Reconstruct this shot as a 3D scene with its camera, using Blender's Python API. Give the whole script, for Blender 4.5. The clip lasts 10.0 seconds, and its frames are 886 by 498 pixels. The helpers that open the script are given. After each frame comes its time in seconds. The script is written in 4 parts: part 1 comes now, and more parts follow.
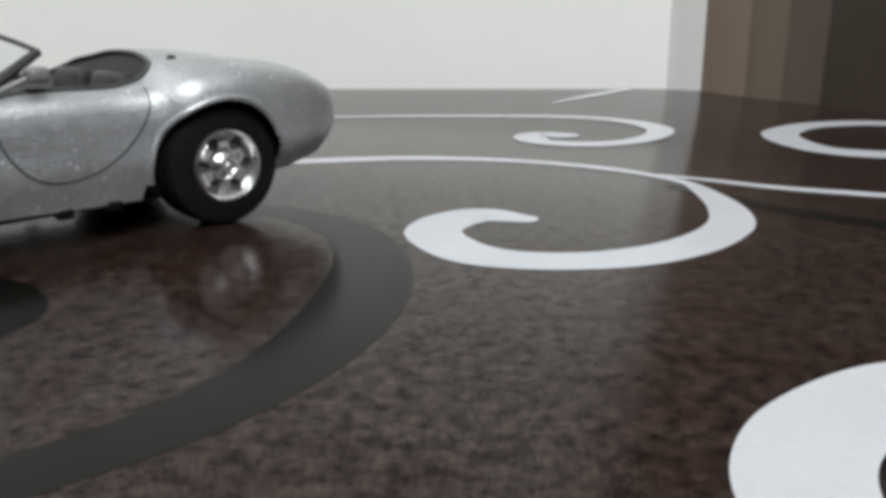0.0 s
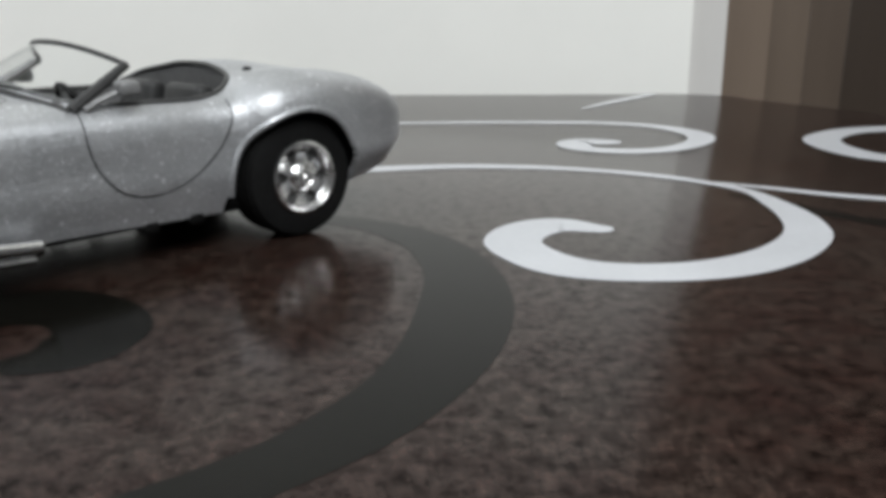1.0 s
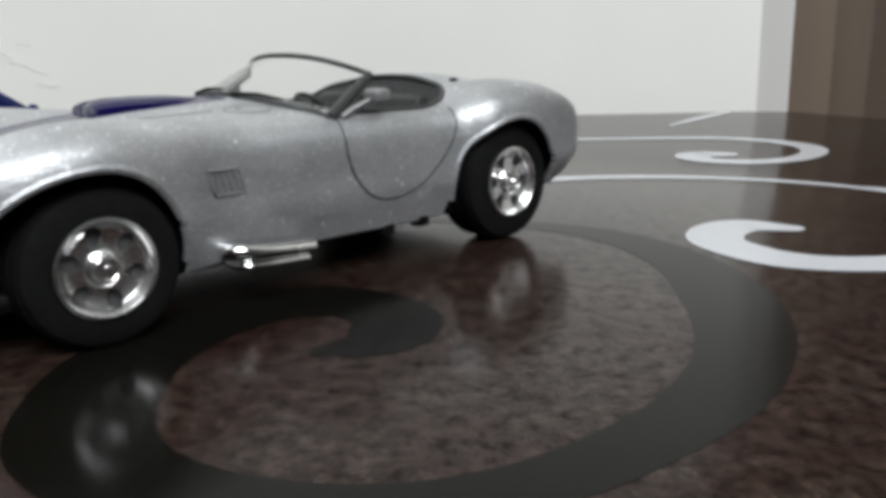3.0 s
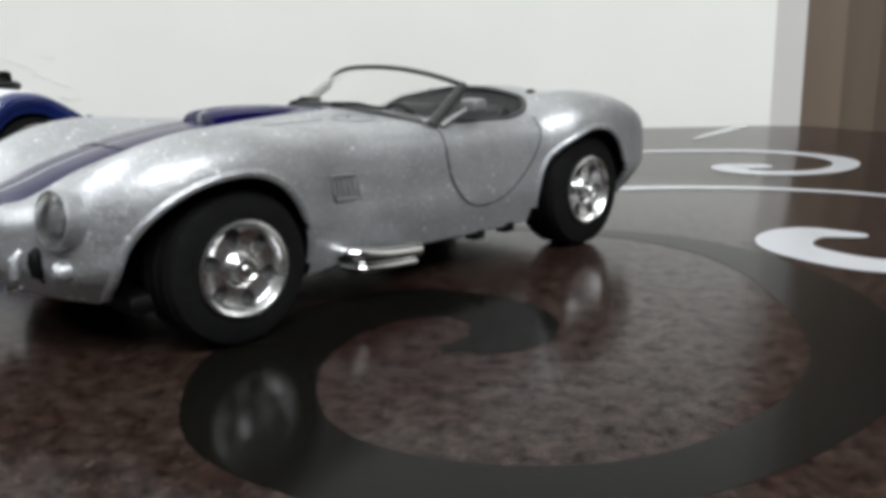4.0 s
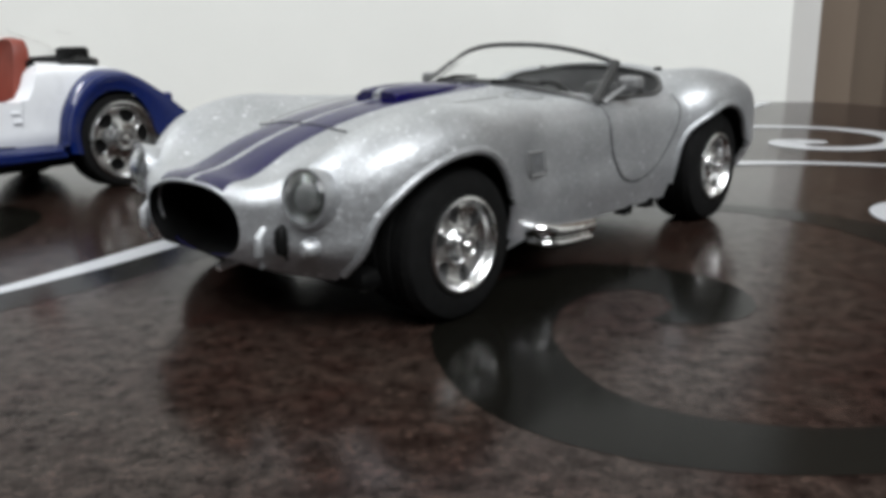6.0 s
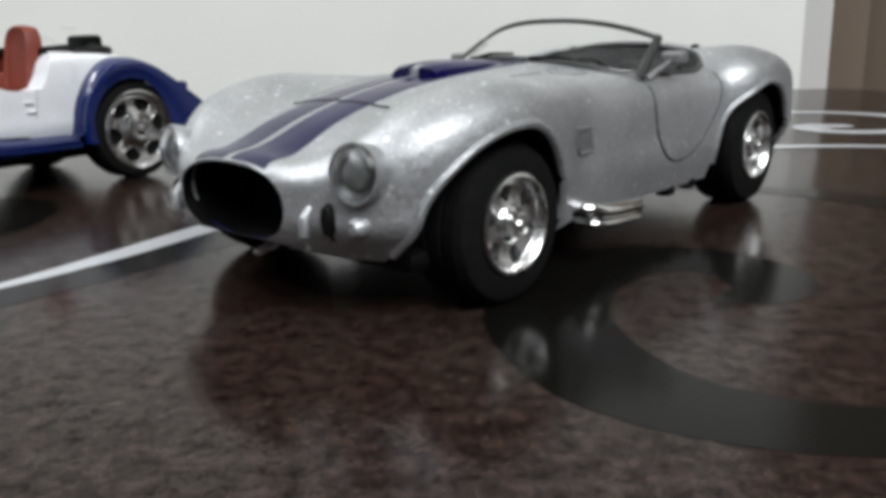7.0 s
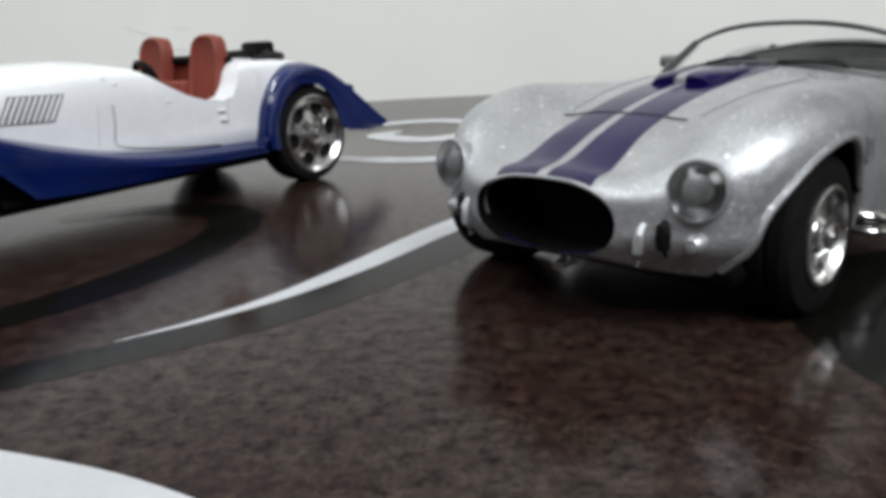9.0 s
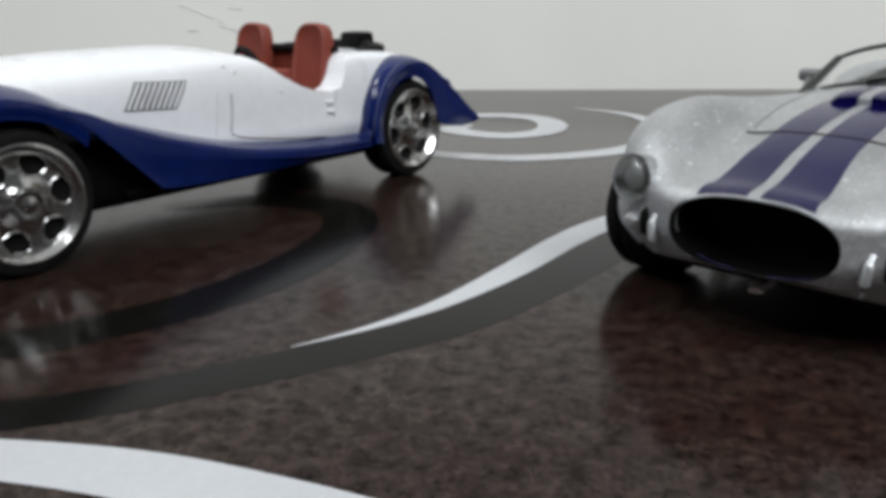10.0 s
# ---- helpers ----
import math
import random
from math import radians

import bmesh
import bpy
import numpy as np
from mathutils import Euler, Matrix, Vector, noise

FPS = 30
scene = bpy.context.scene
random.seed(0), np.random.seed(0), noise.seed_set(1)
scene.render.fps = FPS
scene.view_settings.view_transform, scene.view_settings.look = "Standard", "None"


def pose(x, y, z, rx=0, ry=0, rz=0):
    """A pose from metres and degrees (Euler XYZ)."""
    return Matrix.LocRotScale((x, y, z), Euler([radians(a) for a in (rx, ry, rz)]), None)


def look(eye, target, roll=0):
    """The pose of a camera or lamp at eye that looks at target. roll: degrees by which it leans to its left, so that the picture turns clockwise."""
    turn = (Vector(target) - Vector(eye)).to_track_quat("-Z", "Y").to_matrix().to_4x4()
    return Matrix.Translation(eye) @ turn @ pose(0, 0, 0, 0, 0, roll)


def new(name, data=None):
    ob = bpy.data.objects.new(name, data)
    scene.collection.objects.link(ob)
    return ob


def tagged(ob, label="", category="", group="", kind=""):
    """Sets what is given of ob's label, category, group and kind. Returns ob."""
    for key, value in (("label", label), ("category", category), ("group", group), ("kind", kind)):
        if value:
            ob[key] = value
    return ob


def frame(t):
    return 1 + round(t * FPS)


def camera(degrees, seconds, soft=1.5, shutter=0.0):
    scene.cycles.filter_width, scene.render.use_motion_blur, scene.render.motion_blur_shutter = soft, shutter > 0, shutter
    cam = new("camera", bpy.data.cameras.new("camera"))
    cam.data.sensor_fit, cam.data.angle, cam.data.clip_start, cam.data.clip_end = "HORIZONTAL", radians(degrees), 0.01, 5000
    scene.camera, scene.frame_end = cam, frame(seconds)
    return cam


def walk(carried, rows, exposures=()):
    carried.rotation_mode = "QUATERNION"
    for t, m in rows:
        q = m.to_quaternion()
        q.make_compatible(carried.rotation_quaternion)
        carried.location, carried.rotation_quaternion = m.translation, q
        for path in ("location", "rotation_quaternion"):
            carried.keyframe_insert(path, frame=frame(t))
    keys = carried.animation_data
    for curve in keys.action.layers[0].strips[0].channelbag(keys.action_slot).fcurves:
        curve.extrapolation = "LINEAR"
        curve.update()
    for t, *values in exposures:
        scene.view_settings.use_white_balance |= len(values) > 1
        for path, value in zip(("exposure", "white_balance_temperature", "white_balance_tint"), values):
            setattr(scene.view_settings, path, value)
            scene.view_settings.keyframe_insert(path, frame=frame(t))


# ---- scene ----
cam = camera(57.17, 10.0, soft=4.5)
PATH = [
    (0, 0.0001, -0.0001, 0.7848, 73.66, 0.63, 0.10),
    (0.5, -0.0056, -0.0001, 0.7853, 73.95, 0.47, -0.36),
    (1, -0.0139, 0.0005, 0.7862, 73.85, 0.78, -0.38),
    (1.5, -0.0247, -0.0004, 0.7846, 74.06, 0.13, -0.82),
    (2, -0.0314, -0.0019, 0.7850, 75.23, 0.85, -0.69),
    (2.5, -0.0391, -0.0037, 0.7842, 75.40, 1.63, 0.09),
    (4, -0.0649, -0.0105, 0.7837, 76.92, 1.42, -1.04),
    (4.5, -0.0710, -0.0110, 0.7841, 75.69, 1.04, -1.09),
    (5, -0.0800, -0.0110, 0.7846, 75.71, 0.93, -1.90),
    (5.5, -0.0890, -0.0105, 0.7864, 74.54, 0.51, -2.96),
    (6, -0.0960, -0.0115, 0.7848, 75.21, 1.24, -3.67),
    (7.5, -0.1061, -0.0055, 0.7814, 74.62, 2.56, -3.36),
    (8, -0.1142, -0.0086, 0.7837, 73.85, 3.26, -2.21),
    (8.5, -0.1228, -0.0086, 0.7853, 73.79, 3.26, -1.73),
    (9, -0.1325, -0.0059, 0.7865, 74.23, 3.21, -0.98),
    (9.5, -0.1406, -0.0027, 0.7882, 73.60, 2.61, -0.64),
    (10, -0.1557, -0.0021, 0.7898, 73.27, 0.76, -0.39),
]
EXPOSURES = [(0.0, 0.0), (2.7, 0.0), (4.0, 0.12), (4.5, 0.24), (5.3, 0.24), (6.0, 0.10), (7.5, -0.02), (8.5, 0.0), (9.5, -0.13), (10.0, -0.18)]
walk(cam, [(t, pose(*p)) for t, *p in PATH], EXPOSURES)

CM = 0.01
TOP = 0.75  # height of the table's top

# ---- world and light ----
world = bpy.data.worlds.new("world")
scene.world = world
world.use_nodes = True
world.node_tree.nodes["Background"].inputs[0].default_value = (0.6, 0.65, 0.7, 1)
world.node_tree.nodes["Background"].inputs[1].default_value = 0.05


def area_lamp(name, m, sx, sy, watts, colour):
    data = bpy.data.lights.new(name, "AREA")
    data.shape, data.size, data.size_y = "RECTANGLE", sx, sy
    data.energy, data.color = watts, colour
    ob = new(name, data)
    ob.matrix_world = m
    return ob


# three added unseen lights, tuned to the shading: back left, left, behind the camera
area_lamp("unseen_back_light", look((-0.95, 0.30, 1.95), (-0.12, 0.12, 0.76)), 1.0, 0.08, 11.5, (0.96, 1.0, 1.03))
area_lamp("unseen_side_light", look((-1.25, -0.55, 2.00), (-0.08, 0.15, 0.78)), 0.9, 0.22, 6.0, (0.96, 1.0, 1.03))
area_lamp("unseen_front_light", look((0.44, -1.00, 2.05), (-0.05, 0.3, 0.80)), 1.1, 0.9, 36.0, (0.97, 1.0, 1.02))


# ---- materials ----
def material(name):
    m = bpy.data.materials.new(name)
    m.use_nodes = True
    nt = m.node_tree
    return m, nt, nt.nodes["Principled BSDF"]


def node(nt, kind, **values):
    n = nt.nodes.new(kind)
    for key, value in values.items():
        n.inputs[key].default_value = value
    return n


def coords(nt, scale=1.0, rot=(0, 0, 0)):
    tc = nt.nodes.new("ShaderNodeTexCoord")
    mp = node(nt, "ShaderNodeMapping", Scale=(scale, scale, scale), Rotation=rot)
    nt.links.new(tc.outputs["Object"], mp.inputs["Vector"])
    return mp.outputs["Vector"]


def noise_tex(nt, vec, scale, detail=4.0, rough=0.55):
    n = node(nt, "ShaderNodeTexNoise", Scale=scale, Detail=detail, Roughness=rough)
    nt.links.new(vec, n.inputs["Vector"])
    return n.outputs["Fac"]


def ramp(nt, fac, stops):
    r = nt.nodes.new("ShaderNodeValToRGB")
    els = r.color_ramp.elements
    while len(els) < len(stops):
        els.new(0.5)
    for el, (pos, col) in zip(els, stops):
        el.position, el.color = pos, (*col, 1)
    nt.links.new(fac, r.inputs["Fac"])
    return r.outputs["Color"]


def mix(nt, fac, a, b, how="MIX"):
    n = nt.nodes.new("ShaderNodeMix")
    n.data_type, n.blend_type = "RGBA", how
    for key, value in ((0, fac), (6, a), (7, b)):
        if isinstance(value, (int, float)):
            n.inputs[key].default_value = value
        elif isinstance(value, tuple):
            n.inputs[key].default_value = (*value, 1)
        else:
            nt.links.new(value, n.inputs[key])
    return n.outputs[2]


def bump(nt, height, bsdf, strength, distance):
    b = node(nt, "ShaderNodeBump", Strength=strength, Distance=distance)
    nt.links.new(height, b.inputs["Height"])
    nt.links.new(b.outputs["Normal"], bsdf.inputs["Normal"])


def grey(v):
    return (v, v, v)


def plain(name, colour, rough=0.5, metal=0.0, spread=0.12, scale=300.0, relief=0.15, coat=0.0, shine=0.5):
    """A paint, plastic or metal with a fine grain and worn, uneven gloss. scale: grains per metre."""
    m, nt, b = material(name)
    vec = coords(nt)
    fine, broad = noise_tex(nt, vec, scale), noise_tex(nt, vec, scale * 0.12, 2.0)
    low, high = tuple(c * (1 - spread) for c in colour), tuple(min(1, c * (1 + spread)) for c in colour)
    nt.links.new(ramp(nt, mix(nt, 0.5, fine, broad), [(0.35, low), (0.65, high)]), b.inputs["Base Color"])
    r = ramp(nt, broad, [(0.3, grey(max(0.02, rough * 0.8))), (0.7, grey(min(1, rough * 1.25)))])
    nt.links.new(r, b.inputs["Roughness"])
    b.inputs["Metallic"].default_value = metal
    b.inputs["Coat Weight"].default_value = coat
    b.inputs["Specular IOR Level"].default_value = shine
    if relief:
        bump(nt, fine, b, relief, 0.0002)
    return m


def silver_paint():
    m, nt, b = material("silver_flake_paint")
    vec = coords(nt)
    vor = node(nt, "ShaderNodeTexVoronoi", Scale=4200.0)
    nt.links.new(vec, vor.inputs["Vector"])
    flake = nt.nodes.new("ShaderNodeSeparateColor")
    nt.links.new(vor.outputs["Color"], flake.inputs["Color"])
    broad = noise_tex(nt, vec, 120.0, 5.0)
    base = ramp(nt, broad, [(0.3, (0.43, 0.44, 0.455)), (0.7, (0.56, 0.57, 0.585))])
    spark = ramp(nt, flake.outputs["Red"], [(0.0, grey(0.88)), (0.93, grey(1.0)), (0.985, grey(1.4))])
    vor2 = node(nt, "ShaderNodeTexVoronoi", Scale=1000.0)
    nt.links.new(vec, vor2.inputs["Vector"])
    fleck = nt.nodes.new("ShaderNodeSeparateColor")
    nt.links.new(vor2.outputs["Color"], fleck.inputs["Color"])
    dot = mix(nt, 1.0, ramp(nt, fleck.outputs["Red"], [(0.945, grey(0.0)), (0.965, grey(1.0))]), ramp(nt, vor2.outputs["Distance"], [(0.18, grey(1.0)), (0.40, grey(0.0))]), "MULTIPLY")
    col = mix(nt, 1.0, base, spark, "MULTIPLY")
    nt.links.new(mix(nt, dot, col, (0.85, 0.86, 0.88)), b.inputs["Base Color"])
    nt.links.new(ramp(nt, flake.outputs["Green"], [(0.0, grey(0.40)), (1.0, grey(0.58))]), b.inputs["Roughness"])
    b.inputs["Metallic"].default_value = 0.86
    b.inputs["Coat Weight"].default_value = 0.06
    b.inputs["Coat Roughness"].default_value = 0.15
    stretch = node(nt, "ShaderNodeMapping", Scale=(120.0, 900.0, 600.0), Rotation=(0.3, 0.2, 0.6))
    nt.links.new(vec, stretch.inputs["Vector"])
    rough = mix(nt, 0.45, noise_tex(nt, vec, 520.0, 5.0, 0.7), noise_tex(nt, stretch.outputs["Vector"], 1.0, 3.0))
    bump(nt, mix(nt, 0.35, rough, flake.outputs["Blue"]), b, 1.0, 0.0003)
    return m


def table_print():
    """Dark brown mottled stone print under a clear gloss."""
    m, nt, b = material("brown_stone_laminate")
    vec = coords(nt)
    big = noise_tex(nt, vec, 26.0, 5.0, 0.6)
    mid = noise_tex(nt, vec, 420.0, 10.0, 0.86)
    grain = noise_tex(nt, vec, 150.0, 4.0, 0.7)
    fine = noise_tex(nt, vec, 1700.0, 5.0, 0.7)
    tone = ramp(nt, mix(nt, 0.45, big, grain), [(0.40, (0.0185, 0.0084, 0.0066)), (0.5, (0.0232, 0.0142, 0.0116)), (0.60, (0.0288, 0.0205, 0.0170))])
    blot = ramp(nt, mid, [(0.39, (0.12, 0.09, 0.08)), (0.46, (0.62, 0.58, 0.56)), (0.53, (1.05, 1.02, 1.00)), (0.60, (1.85, 1.68, 1.55))])
    col = mix(nt, 1.0, tone, blot, "MULTIPLY")
    speck = ramp(nt, fine, [(0.35, grey(0.45)), (0.45, grey(1.0)), (0.60, grey(1.0)), (0.68, grey(1.8))])
    nt.links.new(mix(nt, 0.8, col, speck, "MULTIPLY"), b.inputs["Base Color"])
    nt.links.new(ramp(nt, mid, [(0.3, grey(0.155)), (0.7, grey(0.20))]), b.inputs["Roughness"])
    b.inputs["IOR"].default_value = 1.25
    nt.links.new(ramp(nt, mid, [(0.40, grey(0.14)), (0.50, grey(0.50)), (0.60, grey(0.90))]), b.inputs["Specular IOR Level"])
    bump(nt, noise_tex(nt, vec, 45.0, 2.0), b, 0.06, 0.0004)
    return m


def scroll_print(name, colour, spread):
    m, nt, b = material(name)
    vec = coords(nt)
    broad, fine = noise_tex(nt, vec, 40.0, 3.0), noise_tex(nt, vec, 900.0, 3.0)
    low, high = tuple(c * (1 - spread) for c in colour), tuple(min(1, c * (1 + spread)) for c in colour)
    nt.links.new(ramp(nt, mix(nt, 0.35, broad, fine), [(0.35, low), (0.65, high)]), b.inputs["Base Color"])
    b.inputs["Roughness"].default_value = 0.16
    b.inputs["IOR"].default_value = 1.19
    return m


def wall_paint(name, colour):
    m, nt, b = material(name)
    vec = coords(nt)
    broad, fine = noise_tex(nt, vec, 6.0, 4.0), noise_tex(nt, vec, 260.0, 6.0)
    low, high = tuple(c * 0.93 for c in colour), tuple(c * 1.03 for c in colour)
    nt.links.new(ramp(nt, broad, [(0.3, low), (0.7, high)]), b.inputs["Base Color"])
    b.inputs["Roughness"].default_value = 0.75
    bump(nt, fine, b, 0.12, 0.0006)
    return m


def wood(name, dark, light, scale=9.0):
    m, nt, b = material(name)
    tc = nt.nodes.new("ShaderNodeTexCoord")
    mp = node(nt, "ShaderNodeMapping", Scale=(scale * 4, scale * 4, scale * 0.35))
    nt.links.new(tc.outputs["Object"], mp.inputs["Vector"])
    n = noise_tex(nt, mp.outputs["Vector"], 3.0, 8.0, 0.65)
    nt.links.new(ramp(nt, n, [(0.3, dark), (0.7, light)]), b.inputs["Base Color"])
    b.inputs["Roughness"].default_value = 0.45
    bump(nt, n, b, 0.1, 0.0008)
    return m


def clear(name, tint, rough=0.0, ior=1.45):
    m, nt, b = material(name)
    b.inputs["Base Color"].default_value = (*tint, 1)
    b.inputs["Transmission Weight"].default_value = 1.0
    b.inputs["IOR"].default_value = ior
    vec = coords(nt)
    nt.links.new(ramp(nt, noise_tex(nt, vec, 150.0), [(0.4, grey(rough)), (0.7, grey(rough + 0.06))]), b.inputs["Roughness"])
    return m


SILVER = silver_paint()
STRIPE = plain("dark_blue_stripe_paint", (0.0030, 0.0015, 0.046), 0.16, 0.0, 0.12, 1500, 0.06, 0.0, 0.32)
BLACK = plain("black_plastic", grey(0.004), 0.55, 0, 0.3, 800, 0.2, 0.0, 0.12)
RUBBER = plain("tyre_rubber", grey(0.007), 0.7, 0, 0.3, 900, 0.4, 0.0, 0.08)
TRIM = plain("dark_grey_trim", grey(0.030), 0.38, 0, 0.2, 900, 0.15)
VENT = plain("dull_grey_vent_paint", grey(0.19), 0.45, 0.2, 0.2, 900, 0.15)
CHROME = plain("chrome_plating", grey(0.84), 0.13, 1.0, 0.08, 700, 0.30)
CABIN = plain("dark_cabin_plastic", grey(0.022), 0.5, 0, 0.25, 700, 0.3, 0.0, 0.3)
TUB = plain("grey_cockpit_lining", grey(0.10), 0.55, 0, 0.2, 700, 0.3, 0.0, 0.3)
# near-black line colour that paints the shade inside panel gaps
GAP_SHADE = plain("panel_gap_shade", grey(0.035), 0.8, 0, 0.2, 700, 0)
GLASS = clear("windscreen_plastic", (0.96, 0.97, 0.97), 0.04, 1.12)
RIM = plain("bright_rim_plating", grey(0.82), 0.24, 1.0, 0.08, 420, 0.6)
DULLRIM = plain("grey_rim_plating", grey(0.62), 0.18, 1.0, 0.08, 420, 0.6)
BOWL = plain("dull_grey_reflector", grey(0.20), 0.35, 0.6, 0.2, 700, 0.2)
LAMPGREY = plain("grey_lamp_plastic", grey(0.32), 0.35, 0.3, 0.15, 600, 0.2)
HUBGREY = plain("dark_grey_hub_plastic", grey(0.04), 0.5, 0.0, 0.25, 700, 0.2)
LENS = clear("lamp_lens", (0.86, 0.88, 0.88), 0.12)
WHITE = plain("white_enamel", (0.77, 0.78, 0.805), 0.30, 0, 0.04, 500, 0.06, 0.4)
BLUE = plain("royal_blue_enamel", (0.0014, 0.0100, 0.086), 0.20, 0, 0.12, 500, 0.06, 0.25)
RED = plain("red_brown_seat_plastic", (0.195, 0.036, 0.021), 0.55, 0, 0.15, 500, 0.3)
STONE = table_print()
IVORY = scroll_print("white_scroll_print", (0.46, 0.47, 0.49), 0.06)
OLIVE = scroll_print("olive_scroll_print", (0.0046, 0.0043, 0.0034), 0.2)
PLASTER = wall_paint("off_white_wall_paint", (0.845, 0.84, 0.80))
GREYWALL = wall_paint("light_grey_paint", (0.60, 0.585, 0.565))
CRACK = wall_paint("cracked_paint_edge", (0.70, 0.69, 0.66))
LOW_BOUNCE = wall_paint("low_bounce_grey", (0.11, 0.11, 0.11))
CEIL = wall_paint("ceiling_paint", (0.60, 0.60, 0.59))
# one veneer in four tones: the light's falloff across the door is painted in
VENEER_LIT = wood("lit_brown_veneer", (0.152, 0.114, 0.086), (0.178, 0.136, 0.104), 5.0)
VENEER_DIM = wood("dim_brown_veneer", (0.104, 0.077, 0.057), (0.122, 0.091, 0.068), 5.0)
VENEER_DIMMER = wood("dimmer_brown_veneer", (0.066, 0.047, 0.034), (0.082, 0.060, 0.044), 5.0)
VENEER_SHADED = wood("shaded_brown_veneer", (0.026, 0.017, 0.011), (0.038, 0.026, 0.018), 5.0)
EDGE = wood("table_edge_wood", (0.030, 0.018, 0.012), (0.060, 0.038, 0.026))
FLOORING = plain("floor_tile_glaze", (0.14, 0.137, 0.134), 0.3, 0, 0.1, 30, 0.05)


# ---- mesh helpers: local shapes are given in centimetres ----
def finish(name, bm, mat, smooth=True, sharp=38):
    bmesh.ops.remove_doubles(bm, verts=bm.verts, dist=1e-5)
    bmesh.ops.recalc_face_normals(bm, faces=bm.faces)
    for v in bm.verts:
        v.co *= CM
    me = bpy.data.meshes.new(name)
    bm.to_mesh(me)
    bm.free()
    for m in mat if isinstance(mat, (list, tuple)) else [mat]:
        me.materials.append(m)
    if smooth:
        for p in me.polygons:
            p.use_smooth = True
        me.set_sharp_from_angle(angle=radians(sharp))
    return me


def part(name, bm, mat, parent, label="", m=None, smooth=True, sharp=38):
    ob = new(name, finish(name, bm, mat, smooth, sharp))
    ob.parent = parent
    if m is not None:
        ob.matrix_basis = m
    return tagged(ob, label)


def thing(name, label, category, m, group="", kind=""):
    ob = new(name)
    ob.empty_display_size = 0.02
    ob.matrix_basis = m
    return tagged(ob, label, category, group, kind)


def spline(points, n):
    """A smooth row of n places through the given ones (any number of columns)."""
    p = np.array(points, float)
    d = np.r_[0, np.cumsum(np.maximum(np.linalg.norm(np.diff(p[:, :2], axis=0), axis=1) ** 0.5, 1e-6))]
    slope = np.gradient(p, d, axis=0)
    out = []
    for s in np.linspace(0, d[-1], n):
        k = min(max(np.searchsorted(d, s) - 1, 0), len(d) - 2)
        h = d[k + 1] - d[k]
        t = (s - d[k]) / h
        out.append((2 * t**3 - 3 * t**2 + 1) * p[k] + (t**3 - 2 * t**2 + t) * h * slope[k] + (3 * t**2 - 2 * t**3) * p[k + 1] + (t**3 - t**2) * h * slope[k + 1])
    return np.array(out)


def box(bm, lo, hi, bevel=0.0, seg=2, m=None):
    r = bmesh.ops.create_cube(bm, size=1.0)
    size, mid = Vector(hi) - Vector(lo), (Vector(hi) + Vector(lo)) / 2
    for v in r["verts"]:
        v.co = Vector(a * b for a, b in zip(v.co, size)) + mid
    verts = r["verts"]
    if bevel:
        edges = list({e for v in verts for e in v.link_edges})
        g = bmesh.ops.bevel(bm, geom=edges, offset=bevel, segments=seg, affect="EDGES", profile=0.5)
        verts = list({v for f in g["faces"] for v in f.verts} | {v for v in verts if v.is_valid})
    if m is not None:
        bmesh.ops.transform(bm, matrix=m, verts=[v for v in verts if v.is_valid])
    return bm


def boxed(lo, hi, bevel=0.0, seg=2, m=None):
    return box(bmesh.new(), lo, hi, bevel, seg, m)


def tube(bm, points, radius, n=8, closed=False, flat=1.0):
    """A rounded bar along points. radius: one number or one for each point; flat squeezes it in its second direction."""
    pts = [Vector(p) for p in points]
    rad = radius if isinstance(radius, (list, tuple)) else [radius] * len(pts)
    rings, up = [], Vector((0, 0, 1))
    for k, p in enumerate(pts):
        a, b = pts[k - 1] if k or closed else p, pts[(k + 1) % len(pts)] if k + 1 < len(pts) or closed else p
        way = (b - a).normalized()
        side = way.cross(up if abs(way.z) < 0.95 else Vector((1, 0, 0))).normalized()
        over = side.cross(way)
        rings.append([bm.verts.new(p + rad[k] * (math.cos(w) * side + flat * math.sin(w) * over)) for w in (2 * math.pi * i / n for i in range(n))])
    for k in range(len(rings) if closed else len(rings) - 1):
        a, b = rings[k], rings[(k + 1) % len(rings)]
        for i in range(n):
            bm.faces.new((a[i], a[(i + 1) % n], b[(i + 1) % n], b[i]))
    if not closed:
        bm.faces.new(rings[0][::-1])
        bm.faces.new(rings[-1])
    return bm


def lathe(bm, profile, n=40, axis="y"):
    """Turns a row of (radius, along) round an axis."""
    rings = []
    for r, h in profile:
        if r < 1e-6:
            rings.append([bm.verts.new((0, h, 0) if axis == "y" else (h, 0, 0))])
        else:
            w = [2 * math.pi * i / n for i in range(n)]
            rings.append([bm.verts.new((r * math.cos(a), h, r * math.sin(a)) if axis == "y" else (h, r * math.cos(a), r * math.sin(a))) for a in w])
    for a, b in zip(rings, rings[1:]):
        for i in range(n):
            j = (i + 1) % n
            if len(a) == 1 and len(b) > 1:
                bm.faces.new((a[0], b[i], b[j]))
            elif len(b) == 1 and len(a) > 1:
                bm.faces.new((a[i], a[j], b[0]))
            elif len(a) > 1:
                bm.faces.new((a[i], a[j], b[j], b[i]))
    return bm


